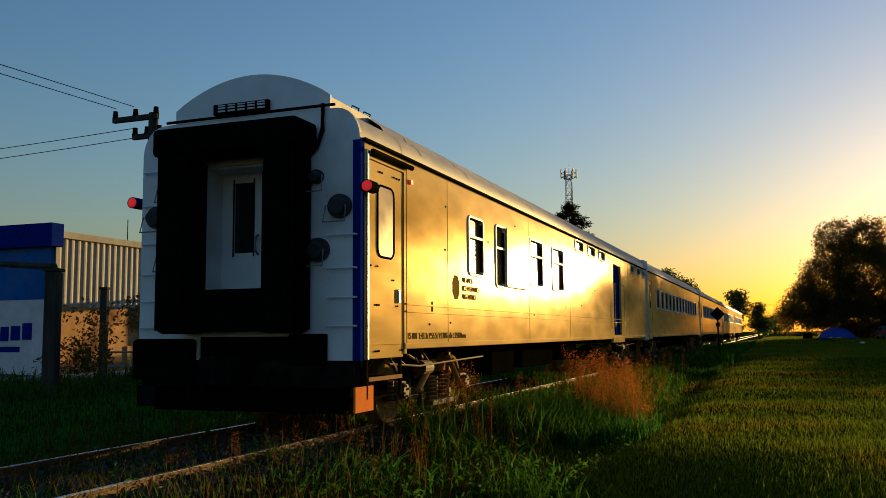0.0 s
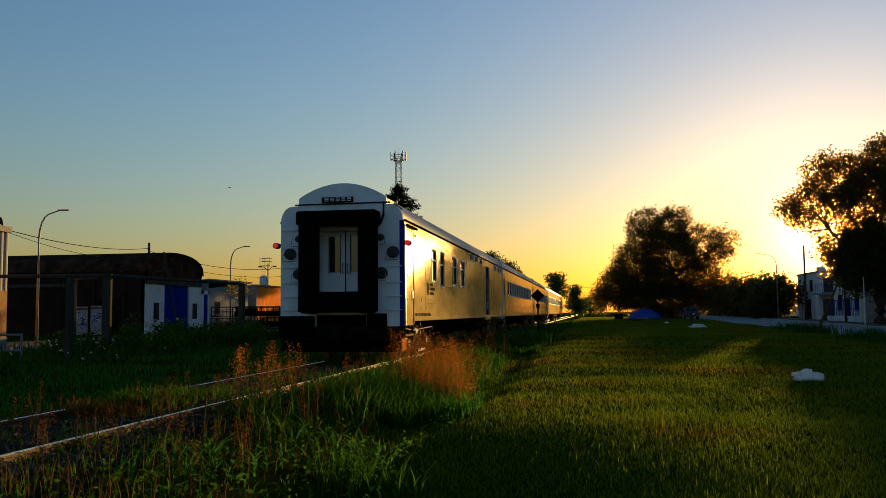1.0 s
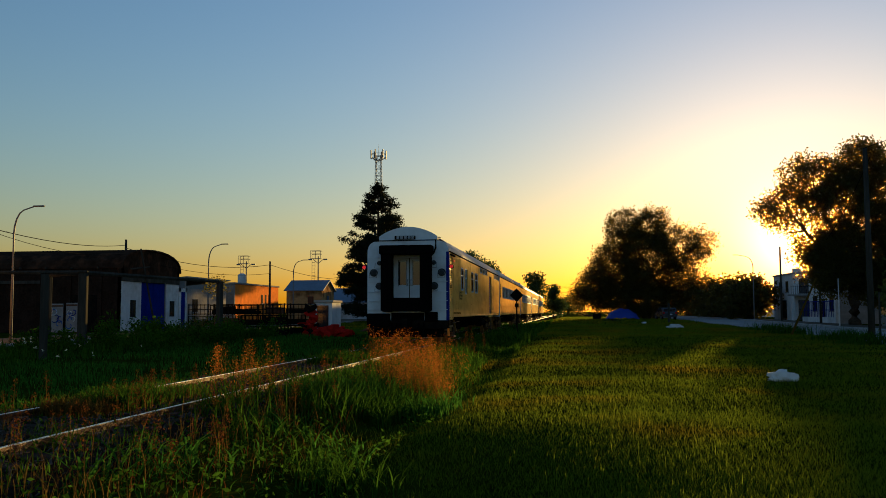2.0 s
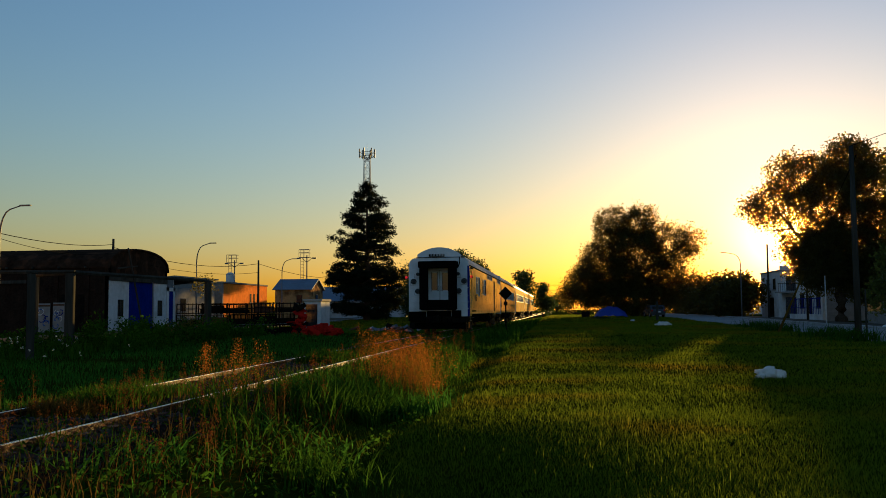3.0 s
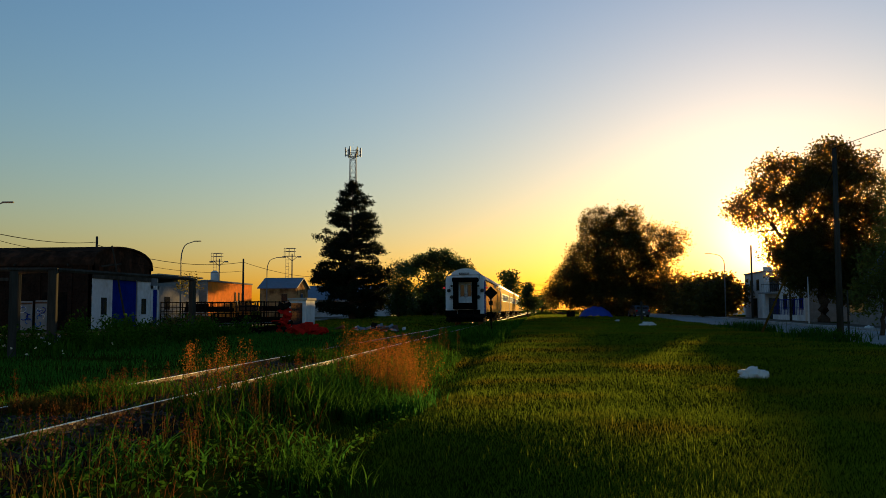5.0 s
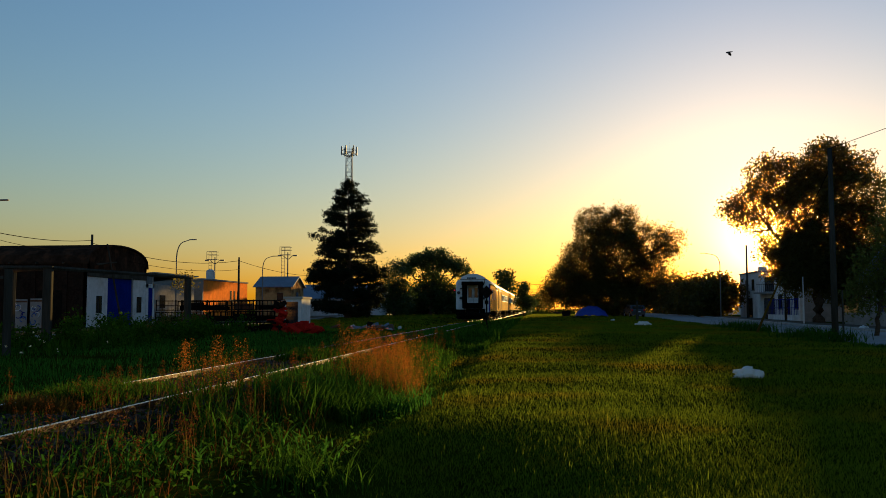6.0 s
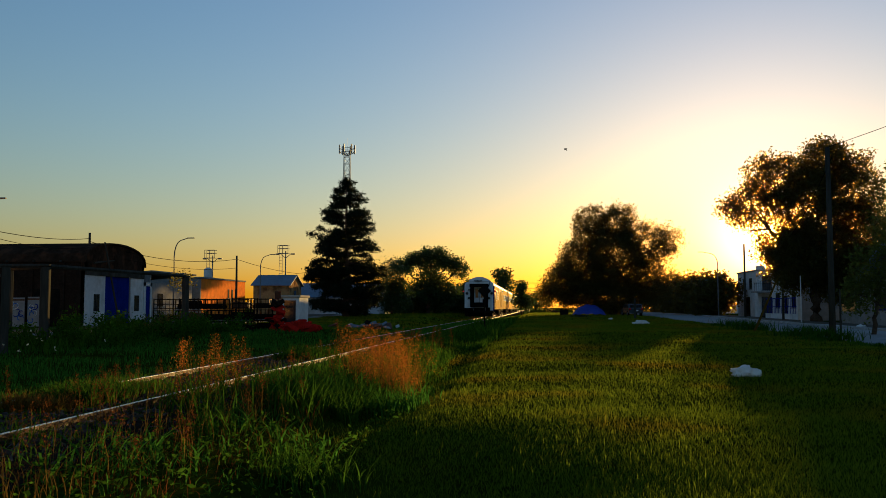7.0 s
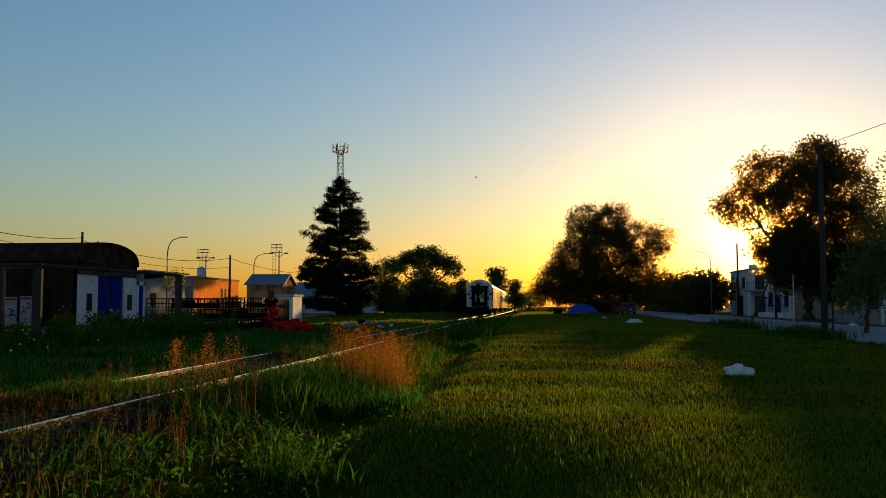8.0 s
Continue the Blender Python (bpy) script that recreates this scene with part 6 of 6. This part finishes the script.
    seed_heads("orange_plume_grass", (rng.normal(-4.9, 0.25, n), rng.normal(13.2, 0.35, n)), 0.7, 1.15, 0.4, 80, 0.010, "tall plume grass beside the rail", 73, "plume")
    for k, (x, y, h) in enumerate(((-2.5, 9.3, 0.55), (-3.5, 12.2, 0.75), (-3.2, 15.5, 0.8), (-2.9, 17.5, 0.8), (-4.3, 14.3, 0.9), (-4.6, 11.4, 0.9), (-3.9, 10.2, 0.6), (-5.2, 8.4, 0.5), (-2.9, 19.6, 0.8), (-3.3, 23.6, 0.9), (-2.6, 21.4, 0.7), (-4.1, 17.4, 0.9), (-4.9, 13.4, 1.1), (-5.0, 12.0, 0.8))):
        tuft(x, y, 70 if k else 190, h * 0.85, 0.012, "broad-bladed green grass tuft beside the track", 80 + k, r=0.28)
    for k, (x, y) in enumerate(((13.0, 60), (12.3, 52), (12.5, 43.0), (12.2, 38.5))):
        tuft(x, y, 300, 0.7, 0.025, "bushy weeds on the street edge", 100 + k, r=0.6)
    n = 24
    fx, fy = rng.uniform(-17.5, -13.5, n), rng.uniform(21, 28, n)
    c = np.stack([fx, fy, np.array([ground_z(p, q) for p, q in zip(fx, fy)]) + rng.uniform(0.3, 0.75, n)], 1)
    quads("pale_flowers", leaf_quads(np.repeat(c, 5, 0) + rng.normal(0, 0.02, (n * 5, 3)), 0.03, rng), "flower", None, "pale yellow flowers among the weeds", "stuff")["category"] = "flowers"
    n = 420
    lx, ly = rng.uniform(-8.5, -2.2, n), 5.5 + 12 * rng.random(n) ** 1.4
    c = np.stack([lx, ly, np.array([ground_z(p, q) for p, q in zip(lx, ly)]) + 0.1], 1)
    low = np.repeat(c, 16, 0) + rng.normal(0, 1, (n * 16, 3)) * np.array([0.1, 0.1, 0.06])
    quads("leafy_weeds", leaf_quads(low, 0.035, rng, flat=0.6), "weed", None, "low broad-leaved weeds beside the rail", "stuff")["category"] = "weeds"
    rb = np.random.default_rng(91)
    shrubs = [(x, y, ground_z(x, y) + h * 0.5, 0.5 + 0.3 * w, 0.5, h * 0.55, 26) for x, y, h, w in zip(rb.uniform(-21.5, -15.0, 34), rb.uniform(27, 46, 34), rb.uniform(0.5, 1.25, 34), rb.random(34))]
    o = quads("tall_leafy_weeds", leaf_quads(crown_points(shrubs, rb, 14, 0.13), 0.07, rb), "weed", None, "tall leafy weeds under the old posts", "stuff")
    o["category"] = "weeds"
    bush = crown_points([(-16.8, 18.4, 1.4, 0.7, 0.7, 1.2, 60), (-17.3, 18.0, 0.8, 0.6, 0.6, 0.7, 40), (-16.2, 19.4, 2.3, 0.8, 0.6, 0.5, 30), (-18.0, 41, 0.8, 1.2, 0.9, 0.6, 60), (-17, 40.6, 2.9, 0.6, 0.6, 0.5, 30)], np.random.default_rng(5), 14, 0.12)
    o = quads("climbing_shrub", leaf_quads(bush, 0.06, rng), "leaf", None, "leafy shrub growing round the timber post")
    tagged(o, "leafy shrub growing round the timber post", "shrub")


build_rough("far_lawn", 60000, (-23, 12.8, 50, 150), 0.08, 0.2, 0.03, "blade", "short grass of the far lawn", 90, seg=1, clump=-1.0)
build_rough("lawn_tussocks", 9000, (-2.4, 12.5, 6.5, 45), 0.07, 0.17, 0.006, "blade", "longer tussocks in the mown lawn", 95, seg=2, clump=0.3)
build_lawn()
build_weeds()


# ---------------------------------------------------------------- birds
def bird(label, size=1.0):
    b = thing("bird", pose(0, 0, 0), label, "bird", "flying birds")
    bm = bmesh.new()
    path_tube(bm, [(0, -0.3 * size, 0), (0, -0.12 * size, 0.01), (0, 0.08 * size, 0.01), (0, 0.2 * size, 0.02), (0, 0.27 * size, 0.01)], [0.02 * size, 0.05 * size, 0.07 * size, 0.05 * size, 0.01 * size], n=8)
    part("body", bm, "feather", b)
    wings = []
    for s in (-1, 1):
        bm = bmesh.new()
        pts = [(0, 0.1), (s * 0.25, 0.14), (s * 0.55, -0.02), (s * 0.3, -0.1), (0, -0.08)]
        lo = [bm.verts.new((x * size, y * size, 0)) for x, y in pts]
        hi = [bm.verts.new((x * size, y * size, 0.012 * size)) for x, y in pts]
        bm.faces.new(lo[::-1]); bm.faces.new(hi)
        for k in range(5):
            bm.faces.new((lo[k], lo[(k + 1) % 5], hi[(k + 1) % 5], hi[k]))
        bmesh.ops.recalc_face_normals(bm, faces=bm.faces)
        wings.append(part("wing", bm, "feather", b))
    return b, wings


BIRDS = [bird("small dark bird flying across the evening sky"), bird("small dark bird flying across the evening sky")]
perched = part("perched_bird", path_tube(bmesh.new(), [(0, 0.12, 0.02), (0, 0.02, 0.14), (0, -0.04, 0.26), (0, -0.07, 0.32), (0, -0.12, 0.32)], [0.03, 0.09, 0.08, 0.05, 0.01], n=8), "feather", smooth=True)
perched.location = (-24.45, 33.2, 5.45)
tagged(perched, "dark bird perched on the warehouse eaves", "bird")


# ---------------------------------------------------------------- movement
REAR = [(0.0, 9.33), (0.6, 16.6), (1.0, 21.6), (2.0, 33.45), (3.5, 51.7), (4.5, 64.0), (6.0, 82.6), (6.5, 89.2), (7.0, 95.7), (7.5, 101.6), (8.0, 107.4)]


def rear_at(t):
    ts, ds = [r[0] for r in REAR], [r[1] for r in REAR]
    c = np.polyfit(ts, ds, 2)
    return float(np.polyval(c, t))


def motions():
    for k, (c, wheels) in enumerate(COACHES):
        walk(c, [(t / 2, pose(TRACK_X, rear_at(t / 2) + k * 25.2, RAIL_Z)) for t in range(17)])
        for w in wheels:
            y = w.matrix_basis.translation.y
            walk(w, [(f / 15, pose(0, y, 0.46, -math.degrees((rear_at(f / 15) - rear_at(0)) / 0.46))) for f in range(121)])
    flights = [[(0.0, 40, -60, 22), (5.0, 22, 20, 22), (5.8, 16.3, 60, 22.1), (6.2, 14.6, 84, 22.9), (6.5, 11.9, 100, 23.5), (7.0, 4.4, 130, 25.1), (8.0, -11.7, 190, 29.9)], [(0.0, 60, 70, 20), (0.5, 19.8, 90, 23.0), (0.6, 7.8, 100, 25.0), (0.8, -32.4, 120, 26.9), (1.0, -64.5, 150, 24.8), (4.0, -300, 300, 40), (8.0, -600, 500, 60)]]
    for (b, wings), rows in zip(BIRDS, flights):
        walk(b, [(t, pose(x, y, z, 0, 0, 60)) for t, x, y, z in rows])
        for s, w in zip((-1, 1), wings):
            walk(w, [(f / 10, pose(0, 0, 0, 0, s * 32 * math.sin(f * 1.9), 0)) for f in range(81)])


motions()
